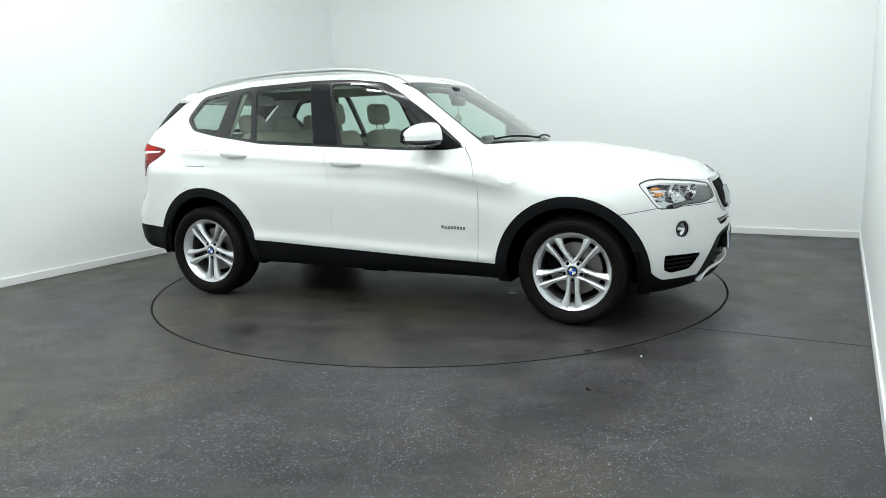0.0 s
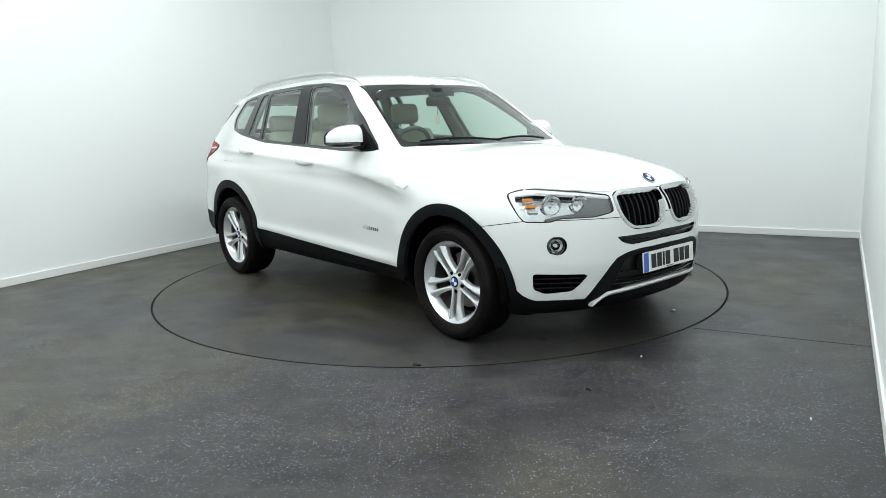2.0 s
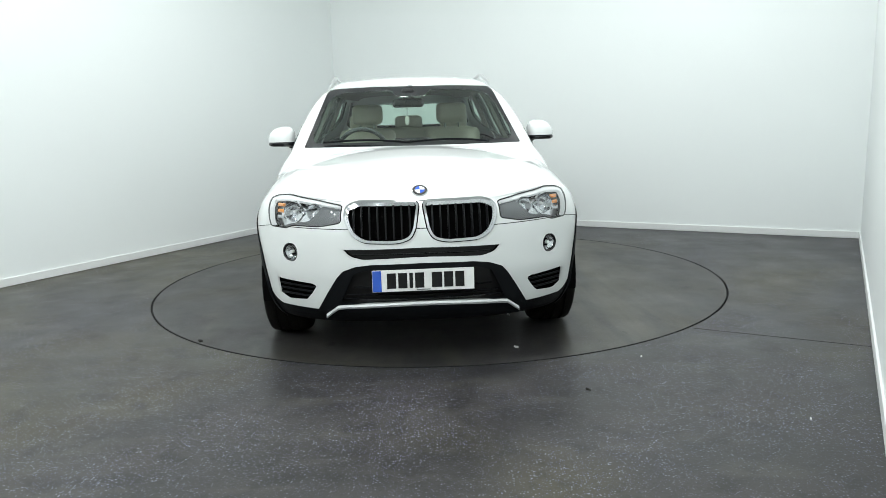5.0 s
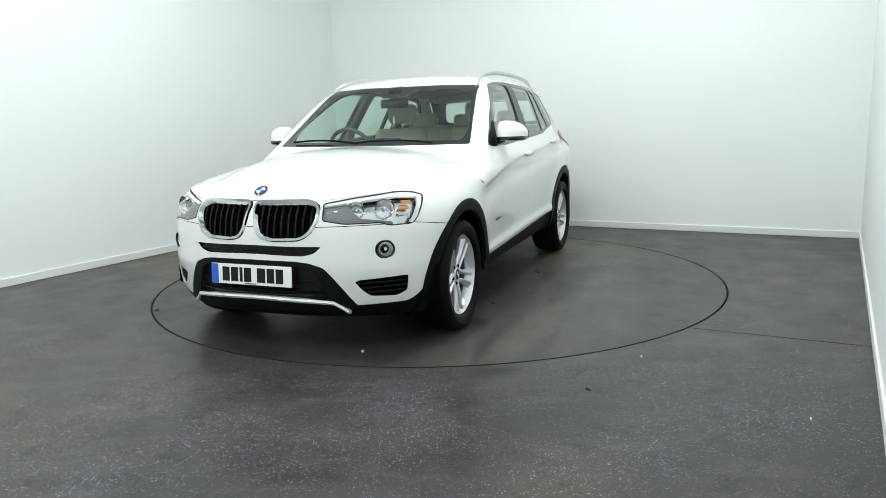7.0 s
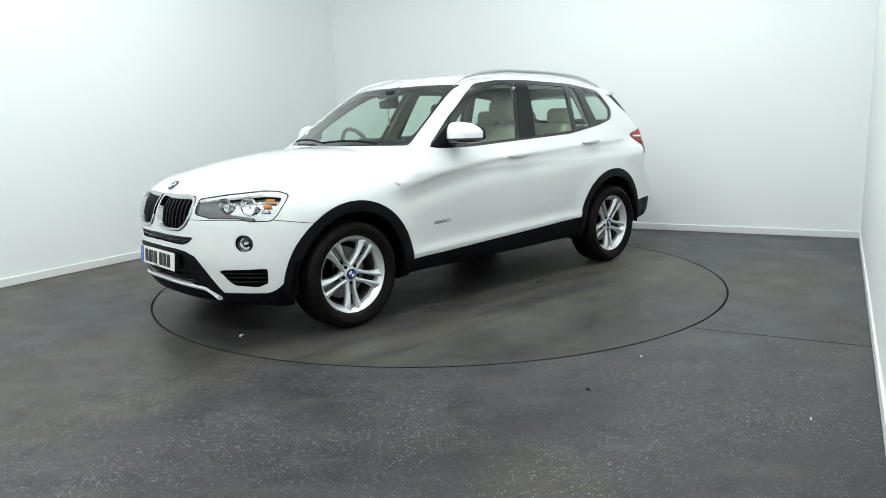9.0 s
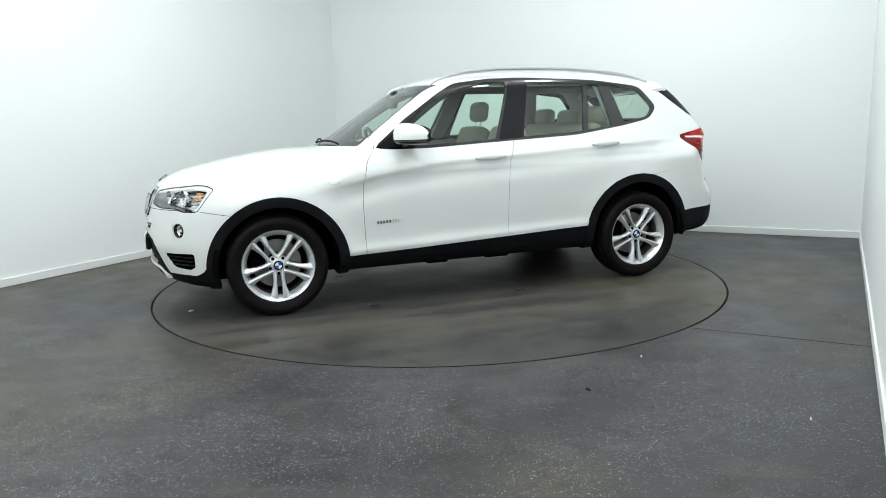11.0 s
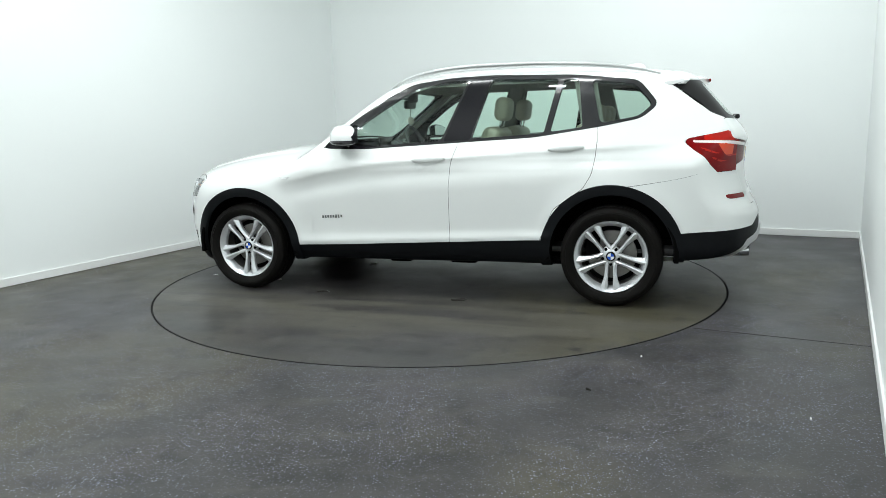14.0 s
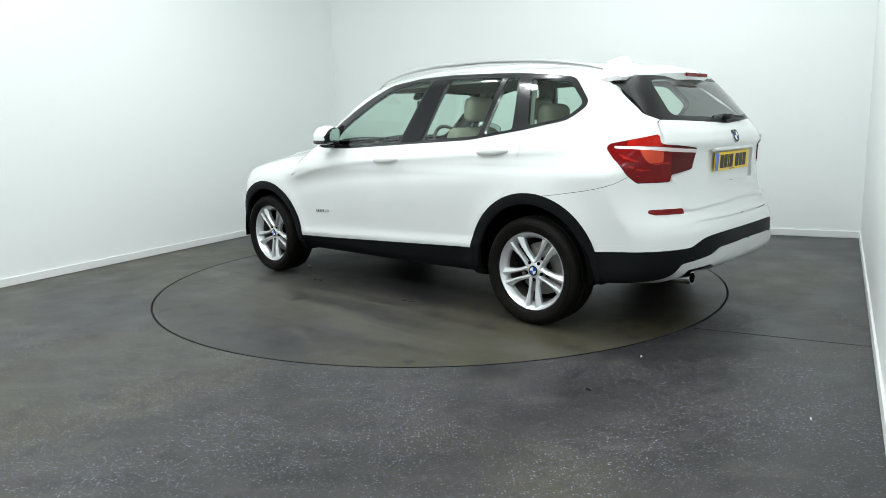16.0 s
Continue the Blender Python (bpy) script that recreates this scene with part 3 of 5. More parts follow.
def build_body():
    rest = SHELL

    def take(field, gap=0.0):
        nonlocal rest
        if gap:
            got = split(*rest, lambda V: field(V) - gap)[0]
            rest = split(*rest, lambda V: field(V) + gap)[1]
        else:
            got, rest = split(*rest, field)
        return got

    # wheel openings and their mouldings
    take(either(*[arch(cx, 0.405, up) for cx, up in ARCHES]))
    clad_line = spl(-2.42, .602, -2.37, .600, -2.335, .585, -2.29, .536, -2.15, .527, -1.84, .506, -1.5, .47, -.965, .448, -.06, .407, .92, .368, 1.5, .36, 1.85, .362, 1.89, .322, 1.935, .298, 2.3, .298)
    lips = take(either(*[arch(cx, 0.471, up) for cx, up in ARCHES]))
    for lip in split(*lips, lambda V: V[:, 0]):
        panels("arch_moulding", lip, M_CLAD, car, "black plastic wheel-arch moulding", "pair", 0.03, 0.007)

    # glass
    dlo = [.710, 1.098, .60, 1.084, .32, 1.084, -.29, 1.113, -.88, 1.140, -1.31, 1.200, -1.58, 1.250, -1.690, 1.342, -1.555, 1.508, -1.13, 1.560, -.55, 1.582, -.25, 1.576, .042, 1.543, .205, 1.458, .466, 1.292]
    windows = take(side_of(dlo, 0.05))
    win_f = [.46, 1.108, .32, 1.104, -.215, 1.130, -.385, 1.552, -.22, 1.550, .02, 1.500, .165, 1.420, .40, 1.262, .52, 1.165]
    win_r = [-.435, 1.141, -.945, 1.168, -1.025, 1.534, -.555, 1.553]
    win_q = [-.985, 1.175, -1.205, 1.204, -1.165, 1.524, -1.065, 1.531]
    win_d = [-1.318, 1.224, -1.565, 1.268, -1.650, 1.345, -1.530, 1.482, -1.250, 1.518]
    for poly, mat, r in ((win_f, M_GLASS, .04), (win_r, M_GLASS, .02), (win_q, M_GLASS, .02), (win_d, M_PRIVACY, .035)):
        pane, windows = split(*windows, side_of(poly, r))
        panels("side_window", pane, mat, car, "tinted side window pane", "pair", 0.0, -0.006)
    # the blind between doors shows two upright pillar covers
    pillar, windows = split(*windows, side_of([-.235, 1.128, -.40, 1.55, -.548, 1.556, -.430, 1.138], .004))
    pf, pr = split(*pillar, poly_field([.2, 1.0, -.330, 1.0, -.330, 1.12, -.468, 1.6, .2, 1.6], 0, 2))
    panels("pillar_cover", pf, M_PILLAR, car, "dark satin pillar cover", "pair", 0.01, 0.003)
    panels("pillar_cover", pr, M_PILLAR, car, "dark satin pillar cover", "pair", 0.01, 0.003)
    panels("window_frame", windows, M_GLOSSBLACK, car, "black window surround and pillar trim", "pair", 0.025, -0.001)
    ws = take(both(poly_field(rounded([-.757, 1.112, .757, 1.112, .69, 1.318, .622, 1.535, .30, 1.545, -.30, 1.545, -.622, 1.535, -.69, 1.318], .012), 1, 2), lambda V: V[:, 0] - 0.12), 0.001)
    ws_in = poly_field(rounded([-.690, 1.142, .690, 1.142, .706, 1.20, .630, 1.42, .57, 1.485, .50, 1.505, .14, 1.515, .11, 1.465, -.11, 1.465, -.14, 1.515, -.50, 1.505, -.57, 1.485, -.630, 1.42, -.706, 1.20], .03), 1, 2)
    glass, band = split(*ws, ws_in)
    panels("windscreen", glass, M_GLASS, car, "clear tinted windscreen", "mid", 0, -0.004)
    panels("windscreen_border", band, M_GLOSSBLACK, car, "black windscreen border", "mid", 0.01, -0.004)
    rg = take(both(poly_field(rounded([0, 1.208, .34, 1.226, .645, 1.240, .672, 1.268, .634, 1.37, .590, 1.50, -.590, 1.50, -.634, 1.37, -.672, 1.268, -.645, 1.240, -.34, 1.226], .03), 1, 2), lambda V: -1.7 - V[:, 0]), 0.002)
    glass, band = split(*rg, poly_field(rounded([-.52, 1.262, 0, 1.245, .52, 1.262, .545, 1.285, .49, 1.475, -.49, 1.475, -.545, 1.285], .05), 1, 2))
    panels("rear_window", glass, M_PRIVACY, car, "dark tinted rear window", "mid", 0, -0.004)
    panels("rear_window_border", band, M_BLACK, car, "black rear window border", "mid", 0.01, -0.004)

    # front openings
    hole = take(lambda V: front_of(KIDNEY, .03)(V) + .009)
    frame_ = split(*hole, lambda V: 0.0085 - front_of(KIDNEY, .03)(V))[0]
    frame_ = split(*frame_, lambda V: front_of(KIDNEY, .03)(V) + 0.003)[0]
    panels("grille_frame", frame_, M_CHROME, car, "chrome grille surround", "pair", 0.03, 0.009)
    hl = take(corner_of(LAMP_OUT, -1, .02), 0.0012)
    lens, rim = split(*hl, lambda V: corner_of(LAMP_OUT, -1, .02)(V) - 0.0045)
    panels("headlight_lens", lens, M_LENS, car, "clear headlight lens", "pair", 0, 0.0)
    panels("headlight_rim", rim, M_BLACK, car, "black headlight border", "pair", 0.02, 0.0)
    guide = [-1.235, .849, -1.062, .873, -.829, .894, -.742, .890, -.685, .870, -.700, .83, -.738, .76, -.768, .730, -.790, .731, -.757, .765, -.722, .83, -.718, .866, -.829, .877, -1.062, .858, -1.235, .837]
    strip, rest_lamp = split(*lens, corner_of(guide, -1, .004))
    dark, bright = split(*rest_lamp, corner_of([-1.3, .70, -1.3, .848, -1.11, .856, -1.085, .80, -1.05, .768, -.95, .756, -.88, .742, -.88, .70], -1, .01))
    panels("headlight_bezel", dark, M_GREYPL, car, "dark grey headlight bezel", "pair", 0, -0.018)
    panels("headlight_bowl", bright, M_REFLECT, car, "bright metallic headlight reflector", "pair", 0.03, -0.050)
    panels("headlight_strip", strip, M_WHITE, car, "white light strip of the headlight", "pair", 0.02, -0.005)
    slot = [-.415, .628, 0, .635, .415, .628, .37, .592, .31, .577, 0, .587, -.31, .577, -.37, .592]
    panels("upper_intake", take(front_of(slot, .012)), M_BLACK, car, "black upper air intake", "mid", 0.03, -0.03)
    trap = [-.575, .26, -.555, .303, -.505, .388, -.45, .475, -.415, .515, -.345, .541, -.26, .552, 0, .556, .26, .552, .345, .541, .415, .515, .45, .475, .505, .388, .555, .303, .575, .26]
    tr = take(front_of(trap, .01))
    deep, tr = split(*tr, front_of([-.44, .335, -.36, .50, -.28, .525, .28, .525, .36, .50, .44, .335], .02))
    panels("lower_grille_surround", tr, M_CLAD, car, "black plastic lower bumper insert", "mid", 0.04, -0.004)
    panels("lower_grille", deep, M_BLACK, car, "black lower grille", "mid", 0.02, -0.03)
    vent = [.793, .448, .568, .439, .558, .427, .59, .379, .624, .342, .735, .331, .783, .357]
    panels("side_intake", take(front_of(vent, .012)), M_DARK, car, "black slatted bumper intake", "pair", 0.03, -0.03)
    fogh = take(lambda V: np.minimum(0.050 - np.hypot((V[:, 1] - V[:, 0]) / math.sqrt(2) - FOG[0], V[:, 2] - FOG[1]), V[:, 0] - 1.5))
    panels("fog_light_bowl", fogh, M_DARK, car, "round black fog light recess", "pair", 0.035, -0.03)

    # black lower body
    lower = take(lambda V: clad_line(V[:, 0]) - V[:, 2] + 0 * V[:, 1])
    f_, lower = split(*lower, lambda V: V[:, 0] - 1.41)
    r_, s_ = split(*lower, lambda V: -1.41 - V[:, 0])
    panels("front_apron", f_, M_CLAD, car, "black plastic front apron", "mid", 0.02, -0.003)
    panels("rear_apron", r_, M_CLAD, car, "black plastic rear apron", "mid", 0.02, -0.003)
    panels("sill", s_, M_CLAD, car, "black plastic side sill", "mid", 0.02, -0.008)

    # rear lamps
    tail = corner_of([-.752, 1.092, -.776, 1.113, -1.012, 1.162, -1.014, 1.110, -1.252, 1.079, -1.218, .960, -1.076, .934, -1.086, .899, -.880, .899, -.826, .945, -.772, 1.036], 1, .008)
    tl = take(tail, 0.002)
    bar, red = split(*tl, corner_of([-.79, 1.098, -1.02, 1.092, -1.27, 1.072, -1.27, 1.050, -1.02, 1.072, -.79, 1.084], 1, .002))
    panels("tail_light_bar", bar, M_CLEARBAR, car, "pale strip across the tail light", "pair", 0, 0.006)
    amber, red = split(*red, corner_of([-.90, 1.088, -1.03, 1.090, -1.03, .995, -.955, 1.0, -.92, 1.03], 1, .03))
    panels("indicator_lens", amber, M_ORANGE, car, "orange indicator lens", "pair", 0, 0.006)
    upper, red = split(*red, corner_of([-.85, 1.10, -.90, 1.2, -1.1, 1.2, -1.02, 1.095], 1, .01))
    panels("brake_lens", upper, M_REDBRIGHT, car, "bright red upper tail light lens", "pair", 0.02, 0.006)
    for g in ([-.80, 1.055, -.815, 1.030, -.875, 1.008, -1.0, .998, -1.07, 1.0, -1.07, 1.012, -1.0, 1.010, -.875, 1.020, -.83, 1.040],
              [-.815, 1.005, -.85, .975, -.91, .960, -1.0, .955, -1.07, .957, -1.07, .969, -1.0, .967, -.91, .973, -.86, .988],
              [-.86, .940, -.92, .925, -1.0, .920, -1.06, .921, -1.06, .930, -1.0, .930, -.92, .935]):
        panels("light_guide", split(*tl, corner_of(g, 1, .003))[0], M_REDBRIGHT, car, "bright red curved light guide", "pair", 0, 0.010)
    inner_, red = split(*red, corner_of([-1.078, .80, -1.078, 1.3, -1.4, 1.3, -1.4, .8], 1, .001))
    panels("tailgate_light", inner_, M_MAROON, car, "dark red tail light on the tailgate", "pair", 0.03, 0.006)
    panels("tail_light", red, M_RED, car, "glossy red tail light", "pair", 0.03, 0.006)
    rf = take(rear_of([.605, .722, .765, .722, .792, .735, .785, .751, .605, .751], .004))
    panels("bumper_reflector", rf, M_RED, car, "red bumper reflector strip", "pair", 0.01, 0.003)

    # painted panels
    hood_edge = spl(2.3, .60, 2.0, .685, 1.87, .705, 1.6, .735, 1.35, .75, 1.0, .772, .7, .79)
    hood = take(both(lambda V: hood_edge(V[:, 0]) - V[:, 1], lambda V: V[:, 0] - .72, lambda V: V[:, 2] - .864 - .03 * np.clip((V[:, 1] - .39) / .3, 0, 1)), GAP)
    panels("hood", hood, M_PAINT, car, "white hood")
    bump_f = take(both(lambda V: V[:, 0] - 1.50, lambda V: .700 + .16 * np.clip(V[:, 0] - 1.7, 0, .2) - V[:, 2]), GAP)
    panels("front_bumper", bump_f, M_PAINT, car, "white front bumper")
    nose_p = take(lambda V: np.minimum(V[:, 0] - 1.98, .60 - V[:, 1]), 0)
    between, nose_p = split(*nose_p, lambda V: .06 - V[:, 1])
    panels("grille_bridge", between, M_PAINT, car, "white bridge between the grille openings")
    over, under_ = split(*nose_p, lambda V: V[:, 2] - .75)
    panels("nose_panel", over, M_PAINT, car, "white panel beside the grille", "pair")
    panels("nose_panel", under_, M_PAINT, car, "white panel beside the grille", "pair")
    door_f = [.797, .30, .800, .40, .812, .70, .804, .87, .770, 1.01, .708, 1.099, .70, 1.2, .72, 1.30, -.55, 1.30, -.349, 1.12, -.298, .963, -.283, .80, -.277, .30]
    df = take(both(poly_field(rounded(door_f, .02), 0, 2), lambda V: V[:, 1] - .5, lambda V: 1.2 - V[:, 2]), GAP)
    panels("front_door", df, M_PAINT, car, "white front door", "pair", .007)
    door_r = [-.2775, .30, -.2835, .80, -.2985, .963, -.3495, 1.12, -.40, 1.24, -1.30, 1.24, -1.300, 1.20, -1.306, 1.113, -1.298, 1.015, -1.275, .896, -1.219, .80, -1.02, .66, -.93, .45, -.92, .30]
    dr = take(both(poly_field(rounded(door_r, .02), 0, 2), lambda V: V[:, 1] - .5), GAP)
    panels("rear_door", dr, M_PAINT, car, "white rear door", "pair", .007)
    gate = rear_of([0, .672, -.57, .676, -.60, .74, -.59, .808, -.652, .934, -.70, 1.11, -.675, 1.20, -.655, 1.236, -.34, 1.30, .34, 1.30, .655, 1.236, .675, 1.20, .70, 1.11, .652, .934, .59, .808, .60, .74, .57, .676], .012)
    tg = take(gate, GAP)
    recess, tg = split(*tg, rear_of([-.33, .866, -.36, 1.06, .36, 1.06, .33, .866], .02))
    panels("tailgate", tg, M_PAINT, car, "white tailgate", "mid", .03)
    panels("plate_recess", recess, M_PAINT, car, "white recess for the number plate", "mid", 0, -0.018)
    bump_r = take(both(lambda V: -1.50 - V[:, 0], lambda V: spl(-2.5, .94, -2.05, .94, -1.95, .895, -1.83, .862, -1.62, .828, -1.4, .80)(V[:, 0]) - V[:, 2]), .0014)
    panels("rear_bumper", bump_r, M_PAINT, car, "white rear bumper")
    flap_field = side_of([-1.36, .985, -1.585, .985, -1.615, 1.10, -1.36, 1.108], .03)
    whole = split(*rest, lambda V: flap_field(V) + .0022)[0]
    V, T, N = panel_mesh(*take(flap_field, .0022))
    m = np.array([1, -1, 1])
    mesh_object("fuel_flap", V * m, T[:, ::-1], M_PAINT, car, True, "white fuel filler flap", N * m)
    V, T, N = panel_mesh(*whole, 0)
    mesh_object("quarter_panel", V, T, M_PAINT, car, True, "", N)
    fend = take(both(lambda V: V[:, 0] - .70, lambda V: 1.13 - V[:, 2]), 0)
    panels("front_fender", fend, M_PAINT, car, "white front fender", "pair")
    panels("body_shell", rest, M_PAINT, car, "white roof and rear quarter panels")

    # dark inner skin that closes the gaps and backs the grilles
    opens = either(*[arch(cx, 0.43, up) for cx, up in ARCHES])
    skin("inner_skin", both(inverse(opens), lambda V: np.maximum(1.03 - V[:, 2], V[:, 0] - 1.02), lambda V: V[:, 2] - .27), M_DARK, car, "dark inner bodywork", "mid", 0, -0.052)
    # silver strips
    skin("diffuser", rear_of([-.74, .30, -.665, .445, -.46, .478, -.385, .512, 0, .520, .385, .512, .46, .478, .665, .445, .74, .30, .695, .30, .63, .415, .45, .43, .36, .36, -.36, .36, -.45, .43, -.63, .415, -.695, .30], .012), M_SATIN, car, "silver rear diffuser trim", "mid", .02, .012)
    skin("tailgate_grip", rear_of([-.59, .735, -.59, .757, 0, .785, .59, .757, .59, .735, 0, .762], .003), M_PAINT, car, "white ridge across the tailgate", "mid", .014, .012)


build_body()


# ---------- wheels ----------
def spoke(bm, c, s):
    """One of a pair of spokes: straight along the slot, flaring at the rim; c is the slot's angle, s its side."""
    cc, ss = math.cos(c), math.sin(c)
    rows = []
    for i in range(11):
        t = i / 10
        r = .040 + .200 * t
        inner = .0140 + .004 * t
        outer = .037 + .010 * t + .032 * max(0, (t - .4) / .6) ** 1.5 + .010 * max(0, (.25 - t) / .25) ** 2
        ridge = inner + (outer - inner) * (.42 - .10 * t)
        y = .066 + .022 * math.sin(t * math.pi / 2)
        section = ((inner, y - .034), (inner, y - .007), (inner + .003, y - .001), (ridge, y + .003), (outer - .003, y - .006 - .006 * t), (outer, y - .011 - .006 * t), (outer - .001, y - .036))
        along_r = [r + (.010 * (u / .07) if t > .95 else 0) for u, _ in section]
        rows.append([bm.verts.new((q * cc - s * u * ss, h, q * ss + s * u * cc)) for (u, h), q in zip(section, along_r)])
    n = len(rows[0])
    for p, q in zip(rows, rows[1:]):
        for k in range(n):
            bm.faces.new((p[k], p[(k + 1) % n], q[(k + 1) % n], q[k]))
    bm.faces.new(rows[0])
    bm.faces.new(rows[-1])
    bmesh.ops.recalc_face_normals(bm, faces=bm.faces[:])


def build_wheel(x, side, turn):
    """A wheel under the car; y of its own points outward."""
    w = part("wheel", lathe([(.211, -.10), (.228, -.115), (.236, -.112), (.228, -.09), (.218, -.06), (.214, .03), (.224, .06), (.232, .078), (.242, .088), (.247, .098), (.241, .102), (.233, .094), (.220, .080), (.206, .05), (.202, -.05), (.211, -.10)], 72),
             M_ALLOY, car, "five double-spoke silver alloy wheel", True)
    part("tyre", lathe([(.222, -.118), (.245, -.125), (.285, -.128), (.318, -.120), (.332, -.102), (.3385, -.07), (.3385, -.062), (.332, -.060), (.332, -.052), (.3395, -.050), (.340, -.006), (.333, -.004), (.333, .004), (.340, .006), (.3395, .050),
                        (.332, .052), (.332, .060), (.3385, .062), (.3385, .07), (.332, .102), (.324, .114), (.304, .124), (.300, .123), (.296, .127), (.270, .125), (.266, .122), (.258, .121), (.249, .112), (.243, .095)], 96), M_RUBBER, w, "black road tyre", True)
    for k in range(5):
        for sd in (-1, 1):
            bm = bmesh.new()
            spoke(bm, math.radians(270 + 72 * k), sd)
            part("spoke", bm, M_ALLOY, w)
    part("hub", lathe([(.001, .074), (.034, .074), (.036, .070), (.058, .064), (.068, .058), (.071, .03), (.06, .02)], 40), M_ALLOY, w, "", True)
    for k in range(5):
        a = math.radians(270 + 72 * k)
        bolt = lathe([(.001, .071), (.008, .071), (.011, .067), (.012, .05)], 10)
        bmesh.ops.translate(bolt, vec=(.056 * math.cos(a), 0, .056 * math.sin(a)), verts=bolt.verts)
        part("wheel_bolt", bolt, M_DARK, w)
    cap = part("hub_cap", lathe([(.001, .0765), (.031, .0765), (.0325, .074), (.0325, .06)], 32), M_BLACK, w, "round blue and white hub cap", True)
    emblem(cap, .0225, Matrix.Translation((0, .0772, 0)) @ Matrix.Rotation(radians(-90), 4, "X"))
    # black disc added as painted shade in the voids between the spokes
    part("spoke_void_shade", lathe([(.05, -.052), (.205, -.052), (.206, -.06), (.05, -.06)], 40), M_DARK, w)
    # grey sleeve added inside the rim, its colour standing in for shade
    part("barrel_shade", lathe([(.2015, -.05), (.2055, .045), (.2035, .046), (.1995, -.05)], 60), M_DISCBRAKE, w, "", True)
    part("brake_disc", lathe([(.06, -.02), (.165, -.02), (.165, -.045), (.06, -.045)], 48), M_DISCBRAKE, w, "grey steel brake disc", True)
    part("brake_caliper", box((.10, .06, .17), (.13, -.03, .05), .015), M_DARK, w)
    part("axle_stub", lathe([(.001, -.02), (.075, -.02), (.075, -.2), (.001, -.2)], 24), M_DARK, w)
    rot = 0 if side > 0 else 180
    w.matrix_local = pose(x, side * HUB_Y, HUB_Z + .0075, 0, 0, rot) @ pose(0, 0, 0, 0, turn, 0)
    return w


def emblem(parent, r, m):
    """Round badge in blue and white quarters; flat in x and y, facing z."""
    for k, mat in enumerate((M_BLUE, M_WHITE, M_BLUE, M_WHITE)):
        bm = bmesh.new()
        pts = [(0, 0)] + [(r * math.cos(math.pi / 2 * (k + i / 6)), r * math.sin(math.pi / 2 * (k + i / 6))) for i in range(7)]
        bot = [bm.verts.new((x, y, 0)) for x, y in pts]
        top = [bm.verts.new((x, y, .001)) for x, y in pts]
        bm.faces.new(top)
        for i in range(len(pts)):
            j = (i + 1) % len(pts)
            bm.faces.new((bot[i], bot[j], top[j], top[i]))
        bmesh.ops.transform(bm, matrix=m, verts=bm.verts)
        part("badge_quarter", bm, mat, parent)


for hx in (HUB_F, HUB_R):
    for side in (1, -1):
        build_wheel(hx, side, 0 if side > 0 else 0)


# ---------- fittings on the car ----------
def along(fixed, lo, hi, sign=1):
    """The coordinate at which the shell is crossed, by halving."""
    for _ in range(15):
        mid = (lo + hi) / 2
        if fixed(mid) < 0:
            lo = mid
        else:
            hi = mid
    return lo


def side_y(x, z):
    return along(lambda y: float(shell(np.array([x]), np.array([y]), np.array([z]))[0]), 0.0, 1.2)


def front_x(y, z):
    return along(lambda x: float(shell(np.array([x]), np.array([abs(y)]), np.array([z]))[0]), 0.6, 2.6)


def rear_x(y, z):
    return along(lambda x: float(shell(np.array([x]), np.array([abs(y)]), np.array([z]))[0]), -1.0, -2.7)


def top_z(x, y):
    return along(lambda z: float(shell(np.array([x]), np.array([abs(y)]), np.array([z]))[0]), 0.5, 1.9)


def loft(rings, cap=True):
    bm = bmesh.new()
    rows = [[bm.verts.new(p) for p in r] for r in rings]
    n = len(rows[0])
    for p, q in zip(rows, rows[1:]):
        for k in range(n):
            bm.faces.new((p[k], p[(k + 1) % n], q[(k + 1) % n], q[k]))
    if cap:
        bm.faces.new(rows[0])
        bm.faces.new(rows[-1][::-1])
    return bm


def ellipse_ring(c, u, v, n=14, power=1.0):
    """Points round c with half axes u and v."""
    c, u, v = Vector(c), Vector(u), Vector(v)
    out = []
    for k in range(n):
        t = 2 * math.pi * k / n
        a, b = math.cos(t), math.sin(t)
        a, b = math.copysign(abs(a) ** power, a), math.copysign(abs(b) ** power, b)
        out.append(c + a * u + b * v)
    return out


def door_handles():
    for side in (1, -1):
        for x0, x1, z0, z1 in ((-.020, -.262, 1.000, 1.010), (-.985, -1.225, 1.062, 1.074)):
            rings = []
            for i in range(13):
                t = i / 12
                x, z = x0 + (x1 - x0) * t, z0 + (z1 - z0) * t
                y = side_y(x, z)
                lift = 0.010 + 0.022 * math.sin(math.pi * t) ** 0.6
                hgt = 0.008 + 0.013 * math.sin(math.pi * t) ** 0.5
                rings.append(ellipse_ring((x, side * (y + lift - .004), z), (0, side * 0.010, 0.002), (0, 0, hgt), 12))
            part("door_handle", loft(rings), M_PAINT, car, "white bar door handle", True)
            xc, zc = (x0 + x1) / 2, (z0 + z1) / 2
            cup = []
            for r, d in ((1.0, .0015), (.85, .003), (.6, .0035)):
                ring = []
                for k in range(20):
                    a = 2 * math.pi * k / 20
                    px, pz = xc + .085 * r * math.cos(a), zc + .026 * r * math.sin(a)
                    ring.append(Vector((px, side * (side_y(px, pz) + d), pz)))
                cup.append(ring)
            part("handle_cup", loft(cup), M_PAINT, car, "white hollow behind the door handle", True)


